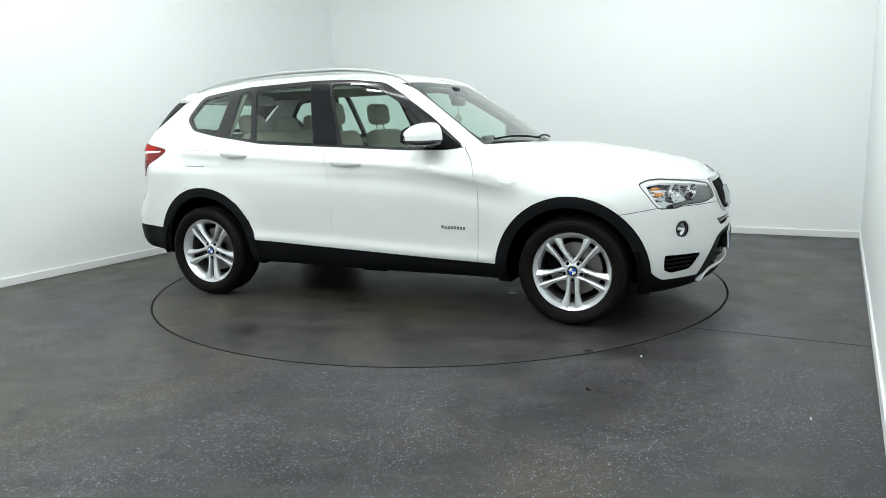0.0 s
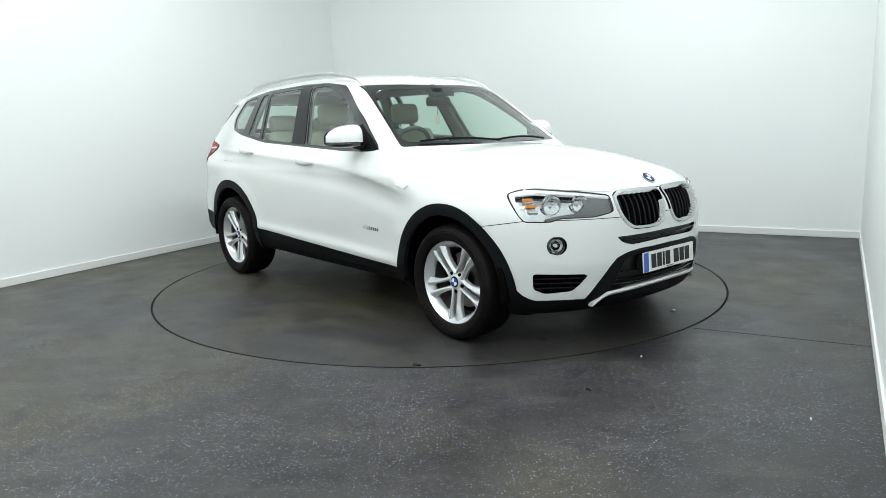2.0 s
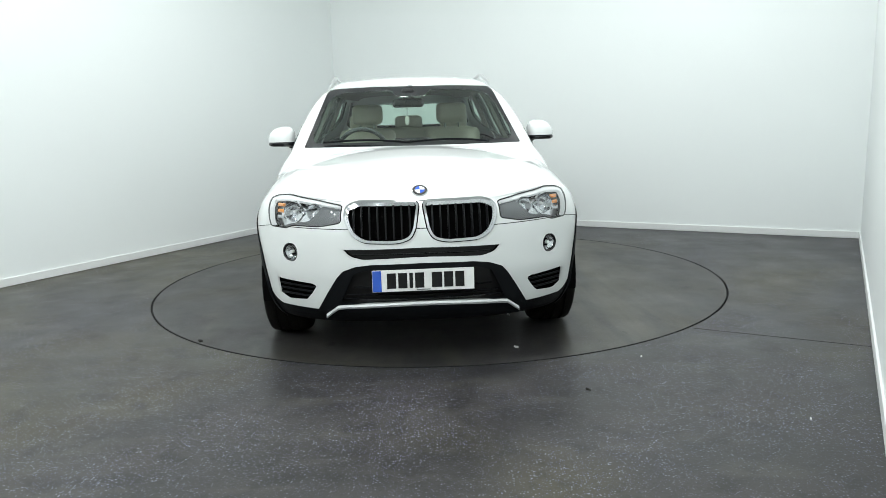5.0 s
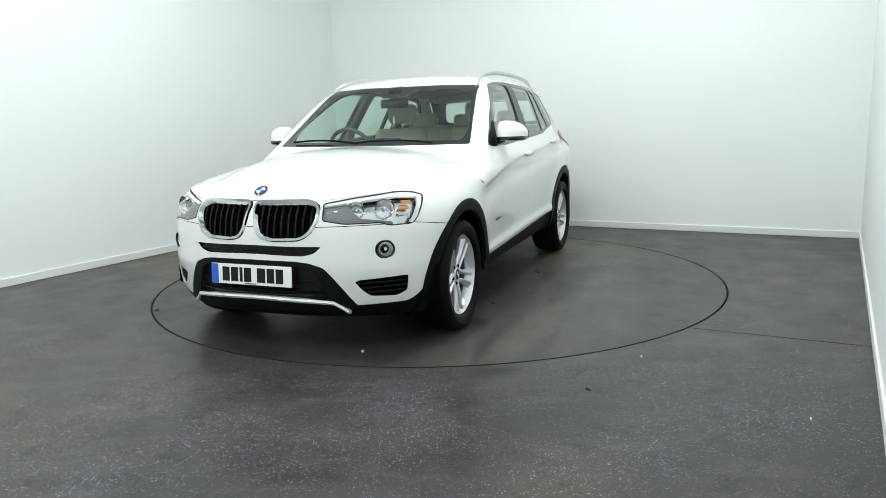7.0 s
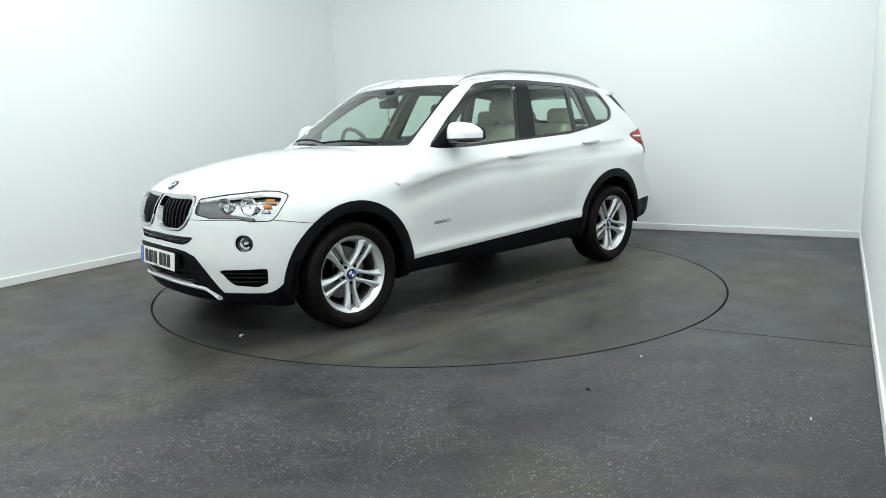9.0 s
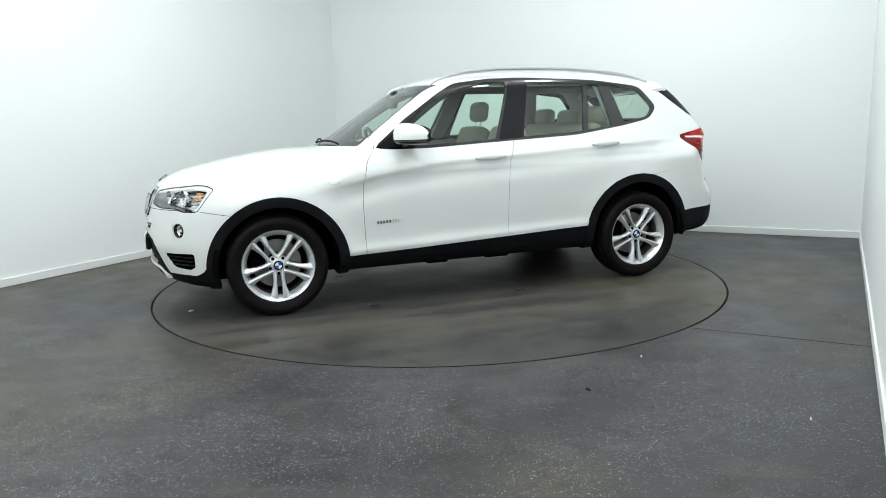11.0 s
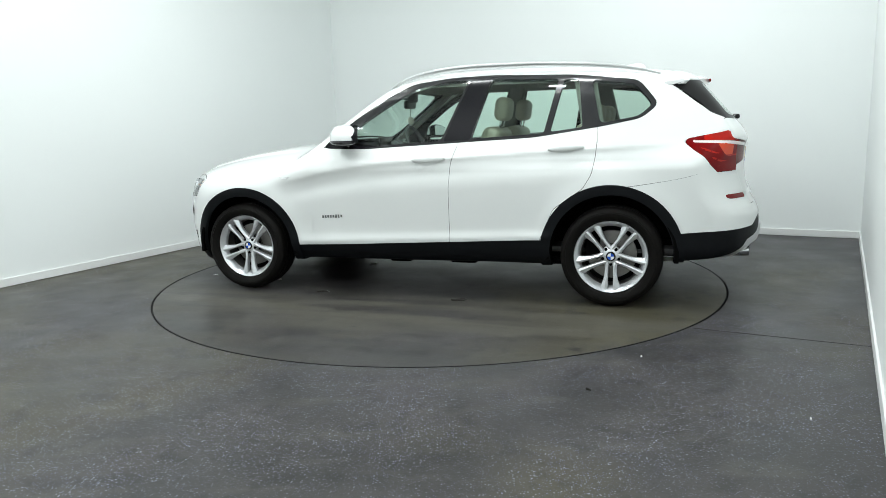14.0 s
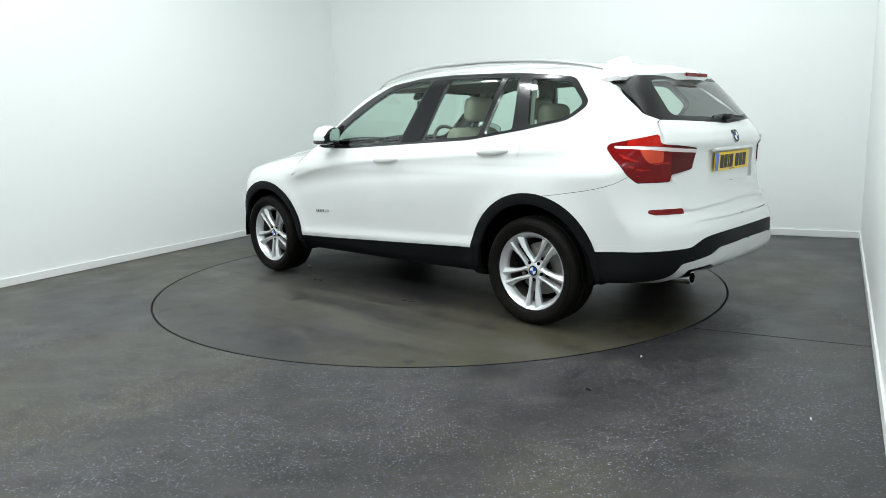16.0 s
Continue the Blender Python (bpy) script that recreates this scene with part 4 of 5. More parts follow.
def roof_rails():
    zs = spl(.225, 1.530, .16, 1.572, .06, 1.606, -.15, 1.643, -.42, 1.660, -.77, 1.659, -1.10, 1.644, -1.36, 1.620, -1.56, 1.588, -1.69, 1.556)
    for side in (1, -1):
        rings = []
        for i in range(45):
            t = i / 44
            x = .225 - 1.915 * t
            y = .585 + .02 * math.sin(math.pi * t) - .03 * step(np.array(t), .75, 1.0) + .03 * (1 - step(np.array(t), 0, .12))
            z = float(zs(np.array(x)))
            w = .014 * min(1, .25 + 5 * t, .25 + 5 * (1 - t))
            rings.append(ellipse_ring((x, side * float(y), z - .012), (0, side * w, .004), (0, 0, w * 1.05), 10, .8))
        part("roof_rail", loft(rings), M_RAIL, car, "satin silver roof rail", True)


def mirrors():
    for side in (1, -1):
        # rounded cap, flat below, its top falling towards the tip; sections from the door outwards
        caps, bases, rims = [], [], []
        for y, xf, xr, zt in ((.862, .520, .408, 1.228), (.872, .548, .400, 1.246), (.892, .572, .392, 1.258), (.925, .586, .385, 1.262), (.965, .584, .380, 1.257),
                              (1.000, .572, .380, 1.246), (1.028, .548, .384, 1.226), (1.046, .516, .394, 1.200), (1.052, .480, .412, 1.178)):
            zb = 1.150
            xr += (.955 - y) * .42
            ring = []
            for k in range(13):
                a = math.pi * k / 12
                u, v = math.cos(a), math.sin(a)
                px = (xf + xr) / 2 + (xf - xr) / 2 * math.copysign(abs(u) ** .62, u)
                ring.append(Vector((px, side * y, zb + (zt - zb) * v ** .72)))
            caps.append(ring)
            bases.append(ellipse_ring(((xf + xr) / 2 + .004, side * y, zb - .012), ((xf - xr) / 2 * .97, 0, 0), (0, 0, .022 * min(1, (zt - 1.14) / .09)), 16, .8))
            rims.append([Vector((xr + .012, side * y, zb - .016)), Vector((xr + .012, side * y, zb + (zt - zb) * .86)), Vector((xr - .006, side * y, zb + (zt - zb) * .78)), Vector((xr - .006, side * y, zb - .010))])
        m = part("mirror_cap", loft(caps), M_PAINT, car, "white door mirror cap", True)
        part("mirror_base", loft(bases), M_GLOSSBLACK, m, "black lower mirror housing", True)
        part("mirror_rim", loft(rims), M_CLAD, m, "black rear rim of the mirror")
        glass = [[Vector((x + (.955 - y) * .42, side * y, z)) for y, z in ((.885, 1.146), (.882, 1.225), (.90, 1.238), (.985, 1.230), (1.02, 1.205), (1.03, 1.165), (1.015, 1.146))] for x in (.376, .372)]
        part("mirror_glass", loft(glass), M_CHROME, m, "mirror glass")
        arm = [(.47, side * .90, 1.128), (.49, side * .87, 1.120), (.51, side * .83, 1.118)]
        part("mirror_arm", tube(arm, [.022, .024, .026], 12), M_GLOSSBLACK, m, "", True)
        sail = [(.70, 1.098), (.50, 1.098), (.43, 1.255), (.46, 1.262)]
        rows = [[Vector((x, side * (side_y(x, z) + d), z)) for x, z in sail] for d in (-.01, .004)]
        part("mirror_sail", loft(rows), M_CLAD, m)


def number_plate(name, m, mat, label):
    plate = part(name, box((.008, .52, .111), (0, 0, 0), .002), mat, car, label)
    part("blue_band", box((.002, .045, .107), (.005, -.236, 0)), M_BLUE, plate, "blue end band")
    y = -.185
    for k, w in enumerate((.046, .046, .018, .046, .052, .046, .046)):
        if k == 4:
            y += .028
        part("character_bar", box((.002, w, .078), (.005, y + w / 2, 0)), M_BLACK, plate)
        y += w + .011
    part("fixing_screw", box((.003, .010, .010), (.0055, .238, .01), .001), M_WHITE, plate)
    part("maker_bar", box((.002, .07, .005), (.005, 0, -.048)), M_GREYPL, plate)
    plate.matrix_local = m


def plates():
    number_plate("front_number_plate", pose(front_x(0, .47) + .004, 0, .470, 0, -4, 0), M_WHITEPL, "white front plate with blue band and dark bars")
    part("plate_holder", box((.03, .53, .09), (front_x(0, .47) - .018, 0, .466), .006), M_CLAD, car)
    number_plate("rear_number_plate", pose(rear_x(0, .985) + .003, 0, .985, 0, 0, 180) @ pose(0, 0, 0, 0, 3, 0), M_YELLOW, "yellow rear plate with blue band and dark bars")
    part("plate_lamp_bar", box((.03, .60, .022), (rear_x(0, 1.058) + .004, 0, 1.058), .008), M_PAINT, car)


def grille_and_lamps():
    for side in (1, -1):
        # upright grille slats
        for k in range(8):
            y = .058 + .041 * k
            z0 = .677 + (.02 if k in (0,) else 0) + max(0, (y - .27)) * .5
            z1 = .845 - max(0, y - .30) * .4
            rows = []
            for i in range(7):
                z = z0 + (z1 - z0) * i / 6
                x = front_x(y, z) - .020
                rows.append([Vector((x, side * (y - .005), z)), Vector((x + .005, side * y, z)), Vector((x, side * (y + .005), z)), Vector((x - .04, side * (y + .003), z)), Vector((x - .04, side * (y - .003), z))])
            part("grille_slat", loft(rows), M_SLAT, car)
        # round reflectors in the headlight
        for (y, z, r) in ((.680, .806, .052), (.556, .808, .044)):
            x = front_x(y, z)
            bowl = lathe([(.012, -.05), (r * .55, -.045), (r * .85, -.028), (r, -.004), (r * 1.07, -.002), (r * 1.10, -.02)], 32, "x")
            bmesh.ops.transform(bowl, matrix=pose(x - .026, side * y, z, 0, 0, side * 22), verts=bowl.verts)
            b = part("headlight_reflector", bowl, M_REFLECT, car, "round chrome headlight reflector", True)
            bulb = lathe([(.001, -.012), (.006, -.014), (.009, -.024), (.009, -.05)], 16, "x")
            bmesh.ops.transform(bulb, matrix=pose(x - .028, side * y, z, 0, 0, side * 22), verts=bulb.verts)
            part("bulb", bulb, M_LENSBALL, b, "", True)
        for k in range(3):
            y, z = .765, .775 + .03 * k
            x = front_x(y, z)
            blk = box((.012, .055, .018), (0, 0, 0), .003, m=pose(0, 0, 0, 0, 0, side * 42))
            bmesh.ops.translate(blk, vec=(x - .034, side * (y - .012), z), verts=blk.verts)
            part("indicator_bulb", blk, M_AMBER if k > 0 else M_REFLECT, car, "amber indicator in the headlight")
        # fog lights
        y = .697
        x = front_x(y, FOG[1])
        turn = pose(x - .012, side * y, FOG[1], 0, 0, side * 30)
        ring = lathe([(.038, -.03), (.040, .004), (.047, .008), (.051, .004), (.051, -.03)], 36, "x")
        bmesh.ops.transform(ring, matrix=turn, verts=ring.verts)
        fr = part("fog_light", ring, M_GLOSSBLACK, car, "round fog light with black ring", True)
        bowl = lathe([(.001, -.03), (.02, -.026), (.036, -.008), (.039, -.004)], 32, "x")
        bmesh.ops.transform(bowl, matrix=turn, verts=bowl.verts)
        part("reflector", bowl, M_REFLECT, fr, "", True)
        bulb = lathe([(.001, .0), (.009, -.003), (.010, -.028)], 14, "x")
        bmesh.ops.transform(bulb, matrix=turn, verts=bulb.verts)
        part("bulb", bulb, M_LENSBALL, fr, "", True)
        lens = lathe([(.001, .006), (.02, .005), (.038, .001)], 32, "x")
        bmesh.ops.transform(lens, matrix=turn, verts=lens.verts)
        part("lens", lens, M_LENS, fr, "", True)
        # slats of the bumper intakes
        for k in range(3):
            z = .365 + .026 * k
            rows = []
            for i in range(8):
                y = .605 - .02 * k + (.775 - .605 + .02 * k) * i / 7
                x = front_x(y, z) - .010
                rows.append([Vector((x, side * y, z + .004)), Vector((x + .004, side * y, z)), Vector((x, side * y, z - .004)), Vector((x - .03, side * y, z))])
            part("intake_slat", loft(rows), M_CLAD, car)
    # bar in the upper slot, mesh bars of the lower grille
    for z, w in ((.603, .36), (.39, .40), (.43, .36), (.365, .42)):
        rows = []
        for i in range(15):
            y = -w + 2 * w * i / 14
            x = front_x(y, z) - .014
            rows.append([Vector((x, y, z + .004)), Vector((x + .005, y, z)), Vector((x, y, z - .004)), Vector((x - .03, y, z))])
        part("grille_bar", loft(rows), M_GLOSSBLACK, car)


def badges():
    z = top_z(2.115, 0)
    base = part("hood_badge", lathe([(.001, .006), (.036, .006), (.041, .003), (.042, -.004)], 36, "z"), M_CHROME, car, "round blue and white badge on the hood", True)
    part("badge_ring", lathe([(.026, .0062), (.034, .0075), (.038, .0062)], 36, "z"), M_BLACK, base, "", True)
    emblem(base, .026, Matrix.Translation((0, 0, .0064)))
    base.matrix_local = pose(2.118, 0, z + .001, 0, 36, 0)
    rear = part("tailgate_badge", lathe([(.001, .006), (.036, .006), (.041, .003), (.042, -.02)], 36, "z"), M_CHROME, car, "round blue and white badge on the tailgate", True)
    part("badge_ring", lathe([(.026, .0062), (.034, .0075), (.038, .0062)], 36, "z"), M_BLACK, rear, "", True)
    emblem(rear, .026, Matrix.Translation((0, 0, .0064)))
    rear.matrix_local = pose(rear_x(0, 1.13) - .002, 0, 1.13, 0, -74, 0)
    for y in (.50, .535, .57):
        part("tailgate_letter_bar", box((.004, .022, .028), (rear_x(y, 1.11) - .001, -y, 1.11), .001), M_CHROME, car)
    for side in (1, -1):
        # fender ornament
        pts = [(1.062, .890), (1.02, .880), (.955, .890), (.988, .869), (1.03, .867)]
        rows = [[Vector((x, side * (side_y(x, z) + d), z)) for x, z in pts] for d in (-.004, .006)]
        orn = part("fender_ornament", loft(rows), M_RAIL, car, "small chrome turn signal ornament")
        pts = [(1.045, .884), (1.02, .877), (.975, .885), (.995, .872), (1.03, .870)]
        rows = [[Vector((x, side * (side_y(x, z) + d), z)) for x, z in pts] for d in (.004, .0075)]
        part("signal_lens", loft(rows), M_WHITE, orn)
        # small model lettering on the door, as bars
        for k in range(8):
            x = .712 - .0215 * k
            hgt = .020 if k not in (5, 6) else .026
            yy = side_y(x, .587)
            part("model_letter_bar", box((.015, .003, hgt), (x, side * (yy + .0005), .586 + .001 * k), .0008), M_GREYPL if k < 5 else M_CHROME, car)


def spoiler_and_roof():
    rings = []
    for i in range(33):
        y = -.610 + 1.22 * i / 32
        e = abs(y) / .610
        x0, x1 = -1.70, -2.025 + .18 * e ** 1.5
        zt0 = top_z(x0, y) + .002
        zt1 = 1.526 - .030 * e ** 2
        th = .050 * (1 - .5 * e ** 6)
        row = []
        for t in (0, .25, .5, .75, .93):
            x = x0 + (x1 - x0) * t
            lift = .004 * math.sin(math.pi * t)
            row.append(Vector((x, y, zt0 + (zt1 - zt0) * t + lift)))
        row.append(Vector((x1, y, zt1 - .010)))
        row.append(Vector((x1 + .008, y, zt1 - th)))
        row.append(Vector((x1 + .05, y, zt1 - th - .004)))
        row.append(Vector((-1.84, y, min(1.49, zt1 - th + .01))))
        row.append(Vector((x0, y, zt0 - .03)))
        rings.append(row)
    sp = part("roof_spoiler", loft(rings), M_PAINT, car, "white roof spoiler over the rear window", True)
    part("third_brake_light", box((.012, .30, .022), (-2.021, 0, 1.504), .004), M_RED, sp, "red high brake light")
    rings = []
    for i in range(9):
        t = i / 8
        x = -1.375 - .20 * t
        h = .050 * math.sin(min(1, t * 1.25) * math.pi / 2) * (1 if t < .85 else 1 - (t - .85) * 4)
        w = .034 * math.sin(math.pi * min(.94, .12 + .8 * t))
        zt = top_z(x, 0) - .004
        rings.append([Vector((x, -w, zt)), Vector((x, -w * .45, zt + h * .6)), Vector((x, 0, zt + h)), Vector((x, w * .45, zt + h * .6)), Vector((x, w, zt))])
    part("roof_aerial", loft(rings), M_PAINT, car, "white shark-fin roof aerial", True)
    # wipers
    for y0, y1, xa, xb in ((-.62, -.02, .805, .945), (-.05, .52, .935, .87)):
        pts = []
        for i in range(10):
            t = i / 9
            y = y0 + (y1 - y0) * t
            x = xa + (xb - xa) * t + .02
            pts.append((x, y, top_z(x, y) + .014 + .006 * math.sin(t * 3)))
        part("wiper", tube(pts, .007, 8), M_CLAD, car, "black windscreen wiper", True)
    pts = [(rear_x(y, 1.235 + .012 * math.sin(6 * (y + .2))) - .014, y, 1.238 + .02 * (1 - abs(y) / .3)) for y in [-.28 + .05 * i for i in range(10)]]
    rw = part("rear_wiper", tube(pts, .008, 8), M_BLACK, car, "black rear wiper", True)
    part("wiper_pivot", box((.05, .07, .035), (rear_x(0, 1.24) - .022, -.02, 1.245), .012), M_BLACK, rw, "", True)
    # exhaust
    for y in (.575,):
        p = tube([(-2.10, y, .352), (-2.20, y, .352), (-2.285, y, .355)], .036, 24)
        ex = part("exhaust_pipe", p, M_CHROME, car, "chrome exhaust tailpipe", True)
        inn = lathe([(.001, -2.275), (.030, -2.275), (.030, -2.2875), (.001, -2.2875)], 24, "x")
        bmesh.ops.translate(inn, vec=(0, y, .355), verts=inn.verts)
        part("pipe_bore", inn, M_DARK, ex)
    # splash guards
    for side in (1, -1):
        for x, z in ((1.80, .25),):
            part("splash_guard", box((.02, .18, .05), (x, side * .74, z + .03), .01), M_DARK, car)


def underbody():
    bm = box((3.2, 1.46, .05), (0, 0, .27), .02)
    part("underbody", bm, M_DARK, car, "dark underbody panel")
    part("front_undertray", box((.50, 1.10, .04), (1.66, 0, .265), .02, m=None), M_DARK, car)
    part("rear_undertray", box((.70, 1.20, .12), (-1.75, 0, .36), .03), M_DARK, car)
    part("exhaust_silencer", box((.30, .9, .16), (-1.95, 0, .36), .06), M_DARK, car, "", True)
    for k, (x, y) in enumerate(((.55, .55), (.2, .6), (-.3, .58), (-.6, .5), (.4, -.55), (-.1, -.6), (-.55, -.52))):
        part("underbody_bracket", box((.14 + .03 * (k % 3), .10, .05), (x, y, .235), .012), M_DARK, car)
    for cx, up in ARCHES:
        for side in (1, -1):
            rows = []
            for i in range(19):
                a = math.radians(-6 + 192 * i / 18)
                c, s = math.cos(a), math.sin(a)
                rows.append([Vector((cx + r * c, side * y, HUB_Z + up + r * s)) for r, y in ((.412, .903), (.412, .52), (.05, .52), (.05, .50), (.440, .50), (.440, .893))])
            part("wheel_well", loft(rows, False), M_DARK, car, "dark wheel-well liner")


def seat(name, x, y, wide, rear=False):
    s = part(name, box((.52, wide if not rear else 1.0, .16), (x + .05, y, .66), .06, 3), M_BEIGE, car, "beige leather seat", True)
    lean = pose(0, 0, 0, 0, -20 if not rear else -14, 0)
    part("backrest", box((.14, wide * .94, .62 if not rear else .40), (x - .30, y, .92 if not rear else 1.03), .055, 3, lean), M_BEIGE, s, "", True)
    n = 1 if wide < .7 else 3
    for k in range(n):
        yy = y + (k - (n - 1) / 2) * (wide / n)
        big = .5 if (n == 3 and k == 1) else 1
        zc = 1.345 if not rear else 1.285 - .02 * (big < 1)
        xc = x - .44 if not rear else x - .405
        h = part("headrest", box((.105, .27, .175 * (1 if not rear else .85)), (xc, yy, zc), .048, 3, pose(0, 0, 0, 0, -8, 0)), M_BEIGE, s, "", True)
        for d in (-.06, .06):
            part("headrest_post", tube([(xc, yy + d, zc - .05), (xc + .03, yy + d, zc - .17)], .006, 8), M_CHROME, h, "", True)


def interior():
    part("cabin_floor", box((2.9, 1.5, .04), (-.55, 0, .36), .01), M_INNER, car)
    for y in (.37, -.37):
        seat("front_seat", -.13, y, .52)
    seat("rear_seat", -.86, 0, 1.32, True)
    # dashboard with hood over the dials
    rings = []
    for i in range(15):
        y = -.64 + 1.28 * i / 14
        hump = .045 * math.exp(-((y + .37) / .17) ** 2)
        rings.append([Vector((x, y, z)) for x, z in ((.78, 1.03), (.70, 1.062 + hump * .6), (.60, 1.075 + hump), (.53, 1.05 + hump), (.50, .98), (.52, .85), (.60, .62), (.78, .60))])
    dash = part("dashboard", loft(rings), M_INNER, car, "dark grey dashboard", True)
    part("centre_screen", box((.02, .26, .11), (.56, 0, 1.10), .01), M_GLOSSBLACK, dash)
    # steering wheel on the car's right
    pts = [(0, .185 * math.cos(2 * math.pi * k / 40), .185 * math.sin(2 * math.pi * k / 40)) for k in range(40)]
    sw = part("steering_wheel", tube(pts, .016, 10, True), M_INNER, car, "dark steering wheel", True)
    part("wheel_boss", box((.05, .15, .11), (.02, 0, 0), .025), M_INNER, sw, "", True)
    for a in (0, 180, 270):
        part("wheel_spoke", box((.02, .13, .035), (.015, .115 * math.cos(math.radians(a)), .115 * math.sin(math.radians(a))), .006, m=pose(0, 0, 0, a, 0, 0)), M_INNER, sw)
    sw.matrix_local = pose(.40, -.37, 1.055, 0, 22, 0)
    # inside mirror with a pendant
    ms = part("inside_mirror", box((.035, .235, .068), (.33, -.02, 1.413), .02, 3), M_BLACK, car, "black inside mirror", True)
    part("mirror_stalk", box((.07, .10, .09), (.30, -.02, 1.475), .02), M_BLACK, ms)
    part("pendant_cord", tube([(.33, -.03, 1.385), (.332, -.03, 1.34), (.33, -.03, 1.31)], .0025, 6), M_BLACK, ms)
    pend = lathe([(.001, -.006), (.020, -.006), (.028, -.003), (.028, .003), (.020, .006), (.001, .006)], 24, "y")
    bmesh.ops.scale(pend, vec=(1, 1, 1.25), verts=pend.verts)
    bmesh.ops.transform(pend, matrix=pose(.33, -.03, 1.282, 0, 0, 35), verts=pend.verts)
    part("pendant", pend, M_PEND, ms, "pale round pendant", True)
    # linings
    skin("headlining", lambda V: np.minimum(np.minimum(V[:, 2] - 1.535, .30 - V[:, 0]), V[:, 0] + 1.85), M_LINING, car, "grey roof lining", "mid", 0, -.035)
    skin("door_lining", both(lambda V: .75 - V[:, 0], lambda V: V[:, 0] + 1.75, lambda V: 1.085 + .06 * np.clip(-V[:, 0] - .3, 0, 2) - V[:, 2], lambda V: V[:, 2] - .5, lambda V: V[:, 1] - .5, inverse(either(*[arch(cx, 0.46, up) for cx, up in ARCHES]))), M_INNER, car, "dark door lining", "pair", .02, -.055)
    for side in (1, -1):
        for pts in ([(-.30, 1.12), (-.47, 1.54)], [(-1.27, 1.21), (-1.20, 1.53)]):
            (xa, za), (xb, zb) = pts
            rows = []
            for i in range(7):
                t = i / 6
                x, z = xa + (xb - xa) * t, za + (zb - za) * t
                y = side_y(x, z) - .03
                rows.append([Vector((x + .075, side * y, z)), Vector((x - .075, side * y, z)), Vector((x - .06, side * (y - .03), z)), Vector((x + .06, side * (y - .03), z))])
            part("inner_pillar", loft(rows), M_LINING, car, "grey inner pillar lining")
        rows = []
        for i in range(9):
            t = i / 8
            x, z = .70 - .55 * t, 1.12 + .40 * t
            y = side_y(x, z) - .035
            rows.append([Vector((x + .05, side * (y - .02), z)), Vector((x - .03, side * y, z)), Vector((x - .03, side * (y - .04), z)), Vector((x + .03, side * (y - .05), z))])
        part("inner_pillar", loft(rows), M_LINING, car, "grey inner pillar lining")
    part("parcel_cover", box((.75, 1.2, .02), (-1.70, 0, 1.10), .005), M_INNER, car, "dark load cover")
    part("tailgate_lining", box((.03, 1.1, .35), (-2.10, 0, .98), .01), M_INNER, car)


def splitter():
    rings = []
    for i in range(31):
        u = -1 + 2 * i / 30
        y = .515 * u
        z = .340 - .030 * abs(u) ** 2 - .050 * max(0, abs(u) - .86) / .14
        x = front_x(y, max(z, .29)) + .004
        h = .011
        rings.append([Vector((x + .006, y, z)), Vector((x + .002, y, z + h)), Vector((x - .03, y, z + h)), Vector((x - .03, y, z - h)), Vector((x - .002, y, z - h))])
    part("splitter", loft(rings), M_SATIN, car, "silver strip under the front bumper", True)


door_handles()
splitter()
roof_rails()
mirrors()
plates()
grille_and_lamps()
badges()
spoiler_and_roof()
underbody()
interior()


# ---------- scraps on the floor and on the turntable ----------
def crumb(name, mat, x, y, size, seed, label, category):
    r = random.Random(seed)
    bm = bmesh.new()
    top, low = [], []
    for k in range(9):
        a = 2 * math.pi * k / 9
        q = size * (.5 + .5 * r.random())
        top.append(bm.verts.new((q * 1.6 * math.cos(a), q * .7 * math.sin(a), .003 + .006 * r.random())))
        low.append(bm.verts.new((q * 1.6 * math.cos(a), q * .7 * math.sin(a), .0005)))
    mid = bm.verts.new((0, 0, .010))
    for k in range(9):
        j = (k + 1) % 9
        bm.faces.new((top[k], top[j], mid))
        bm.faces.new((low[k], low[j], top[j], top[k]))
    ob = part(name, bm, mat)
    tagged(ob, label, category)
    ob.matrix_world = pose(x, y, 0, 0, 0, 40 * seed)
    return ob


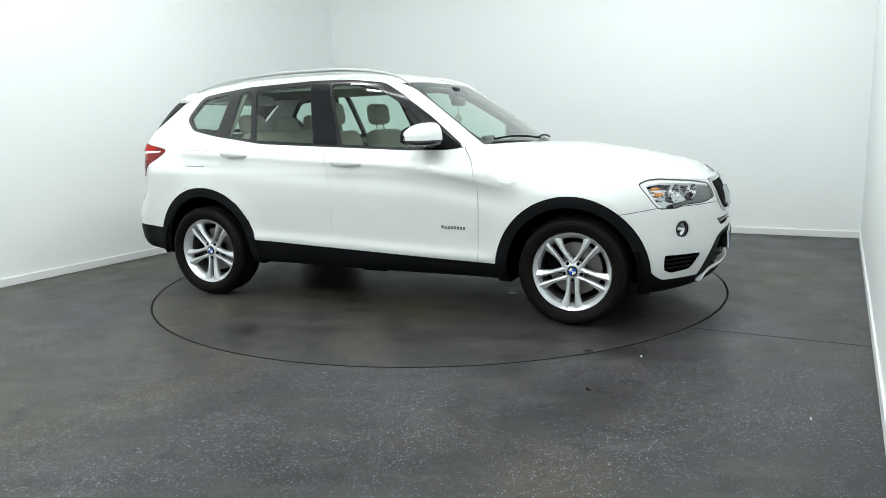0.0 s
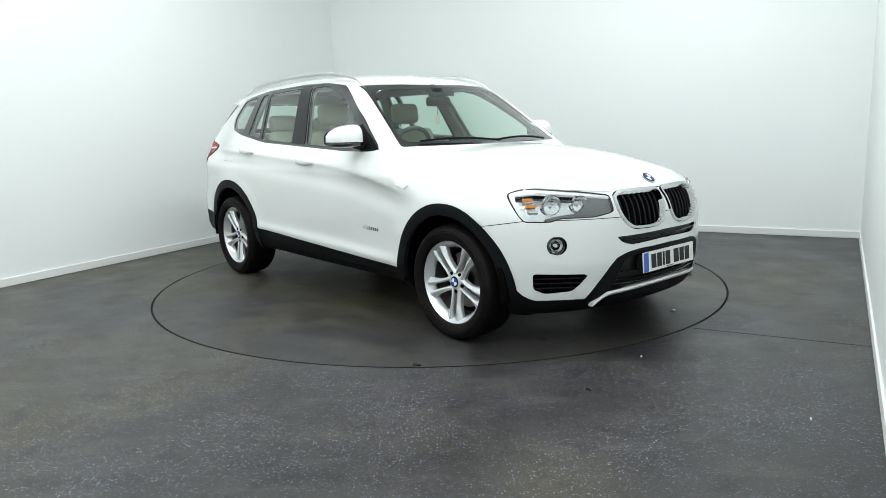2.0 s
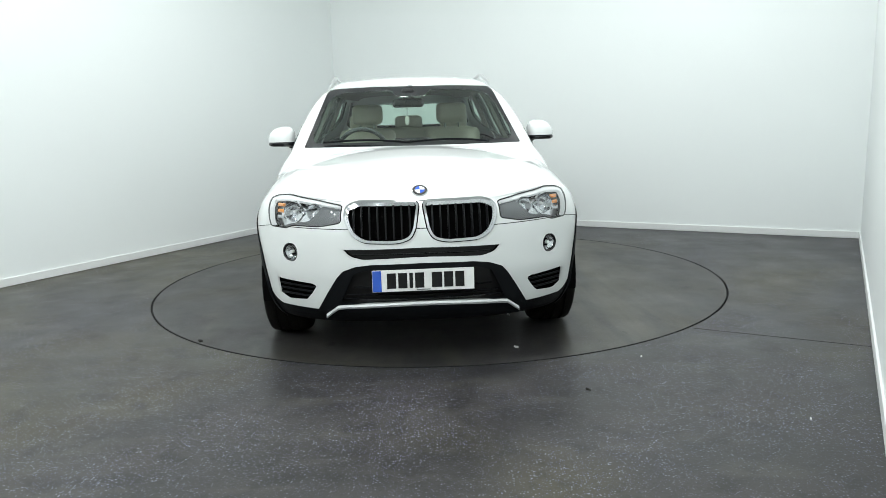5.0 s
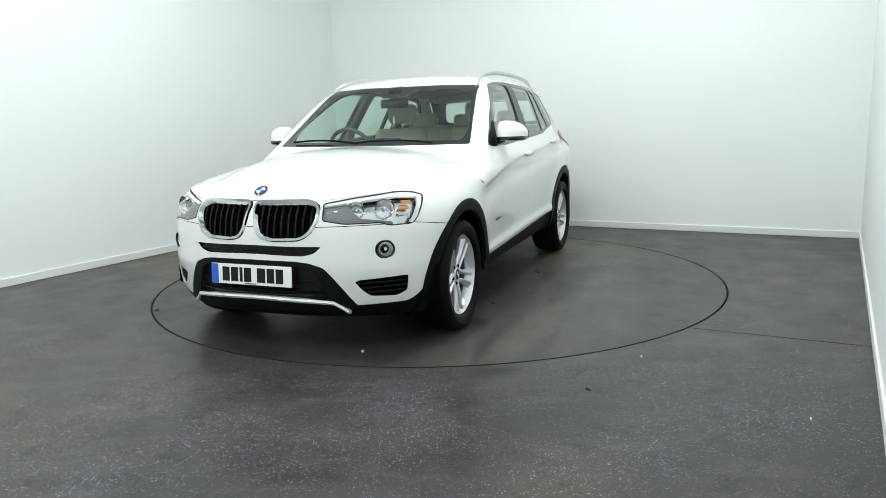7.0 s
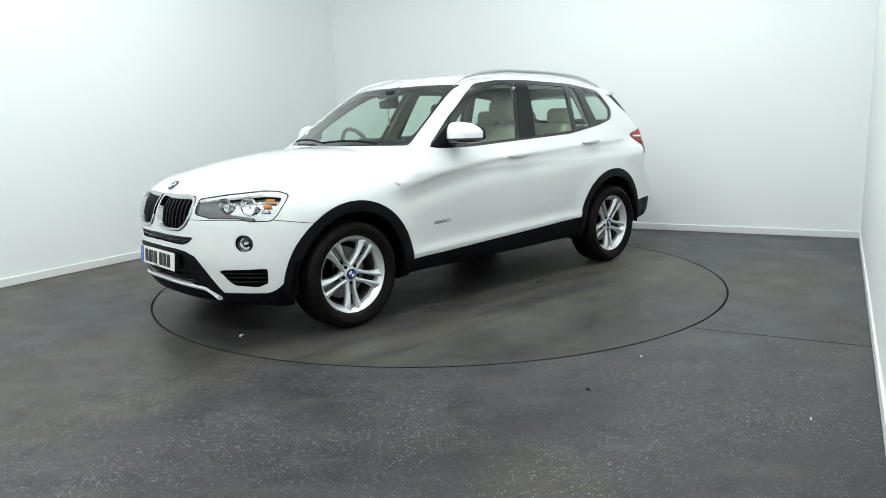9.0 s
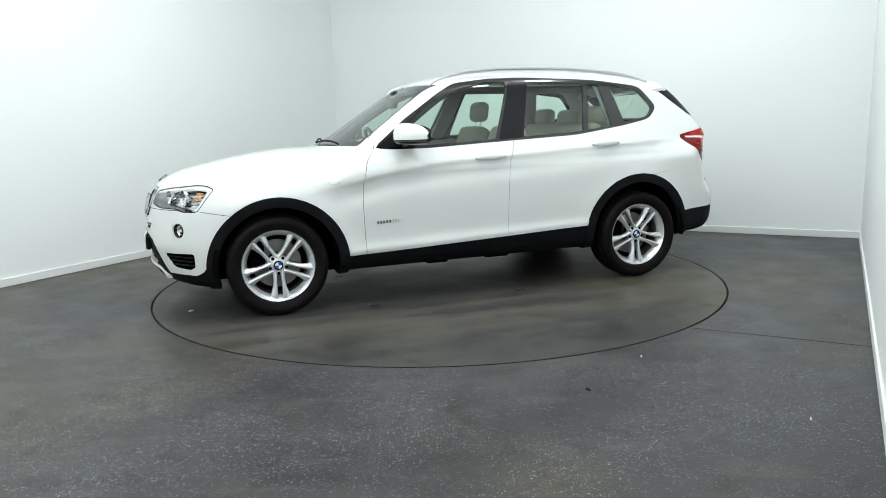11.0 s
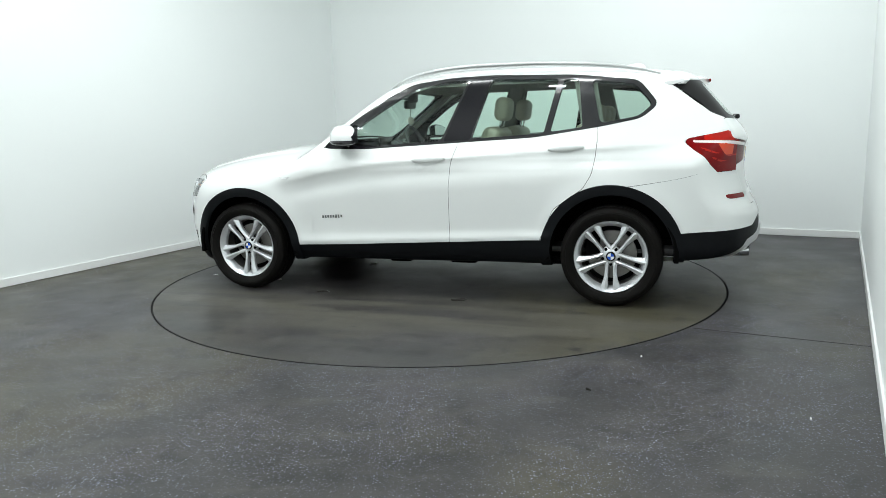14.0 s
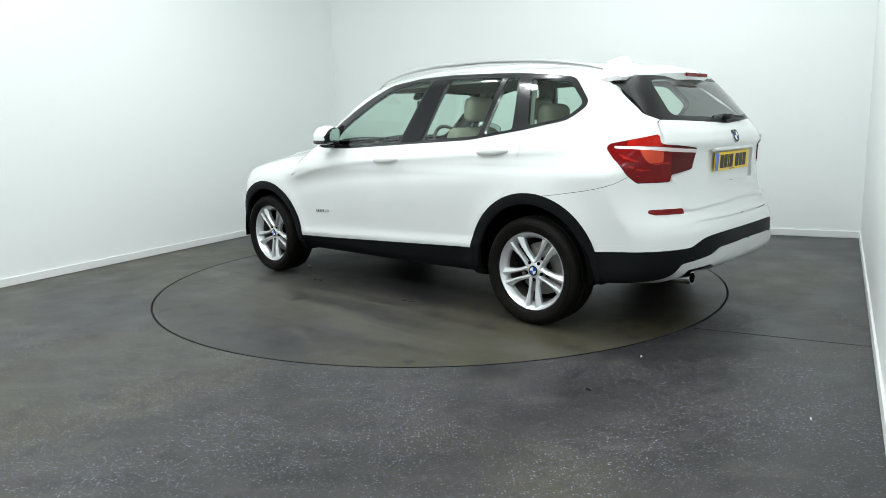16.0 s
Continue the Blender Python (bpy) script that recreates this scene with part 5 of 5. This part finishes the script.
for k, (x, y, s, mat) in enumerate(((1.06, -2.165, .006, M_SCRAP), (1.521, -3.007, .006, M_SCRAP))):
    crumb("paper_scrap", mat, x, y, s, k + 1, "tiny white scrap lying on the vinyl floor", "scrap")
crumb("dirt_clump", M_DIRT, .68, -2.604, .012, 3, "small dark dirt clump on the vinyl floor", "dirt")
RIDERS = [(crumb("paper_scrap", M_SCRAP, 0, 0, .028, 4, "torn white scrap lying on the turntable", "scrap"), .77, -.39),
          (crumb("paper_scrap", M_SCRAP, 0, 0, .014, 5, "small white scrap lying on the turntable", "scrap"), 1.96, .32),
          (crumb("paper_scrap", M_SCRAP, 0, 0, .012, 6, "small white scrap lying on the turntable", "scrap"), 1.28, .38),
          (crumb("dirt_clump", M_DIRT, 0, 0, .025, 7, "dark dirt clump at the turntable edge", "dirt"), 1.565, -1.535),
          (crumb("dirt_clump", M_DIRT, 0, 0, .05, 8, "dark dirt clump on the turntable", "dirt"), -.38, .74),
          (crumb("dirt_clump", M_DIRT, 0, 0, .04, 9, "dark dirt clump on the turntable", "dirt"), .72, .70)]


# ---------- motion: turntable and car turn clockwise together ----------
DX, DY = -0.0378, -0.1959
TURNS = [(0.0, -24.09), (0.5, -29.99), (1.0, -36.58), (1.5, -42.56), (2.0, -49.12), (2.5, -55.23), (3.0, -61.77), (3.5, -67.87), (4.0, -74.42), (4.5, -80.53), (5.0, -87.11),
         (5.5, -93.4), (6.0, -99.7), (6.5, -106.0), (7.0, -112.25), (7.5, -118.58), (8.0, -125.1), (8.5, -131.09), (9.0, -137.57), (9.5, -143.7), (10.0, -149.7), (10.5, -155.7), (11.0, -161.6),
         (11.5, -167.6), (12.0, -174.17), (12.5, -180.36), (13.0, -186.63), (13.5, -192.48), (14.0, -198.48), (14.5, -204.68), (15.0, -211.07), (15.5, -217.22), (16.0, -223.55)]


def motions():
    walk(turntable, [(t, pose(0, 0, 0, 0, 0, a)) for t, a in TURNS])
    walk(car, [(t, pose(0, 0, 0, 0, 0, a) @ pose(DX, DY, 0)) for t, a in TURNS])
    for rider, x, y in RIDERS:
        walk(rider, [(t, pose(0, 0, 0, 0, 0, a) @ pose(x, y, 0, 0, 0, 25)) for t, a in TURNS])


motions()
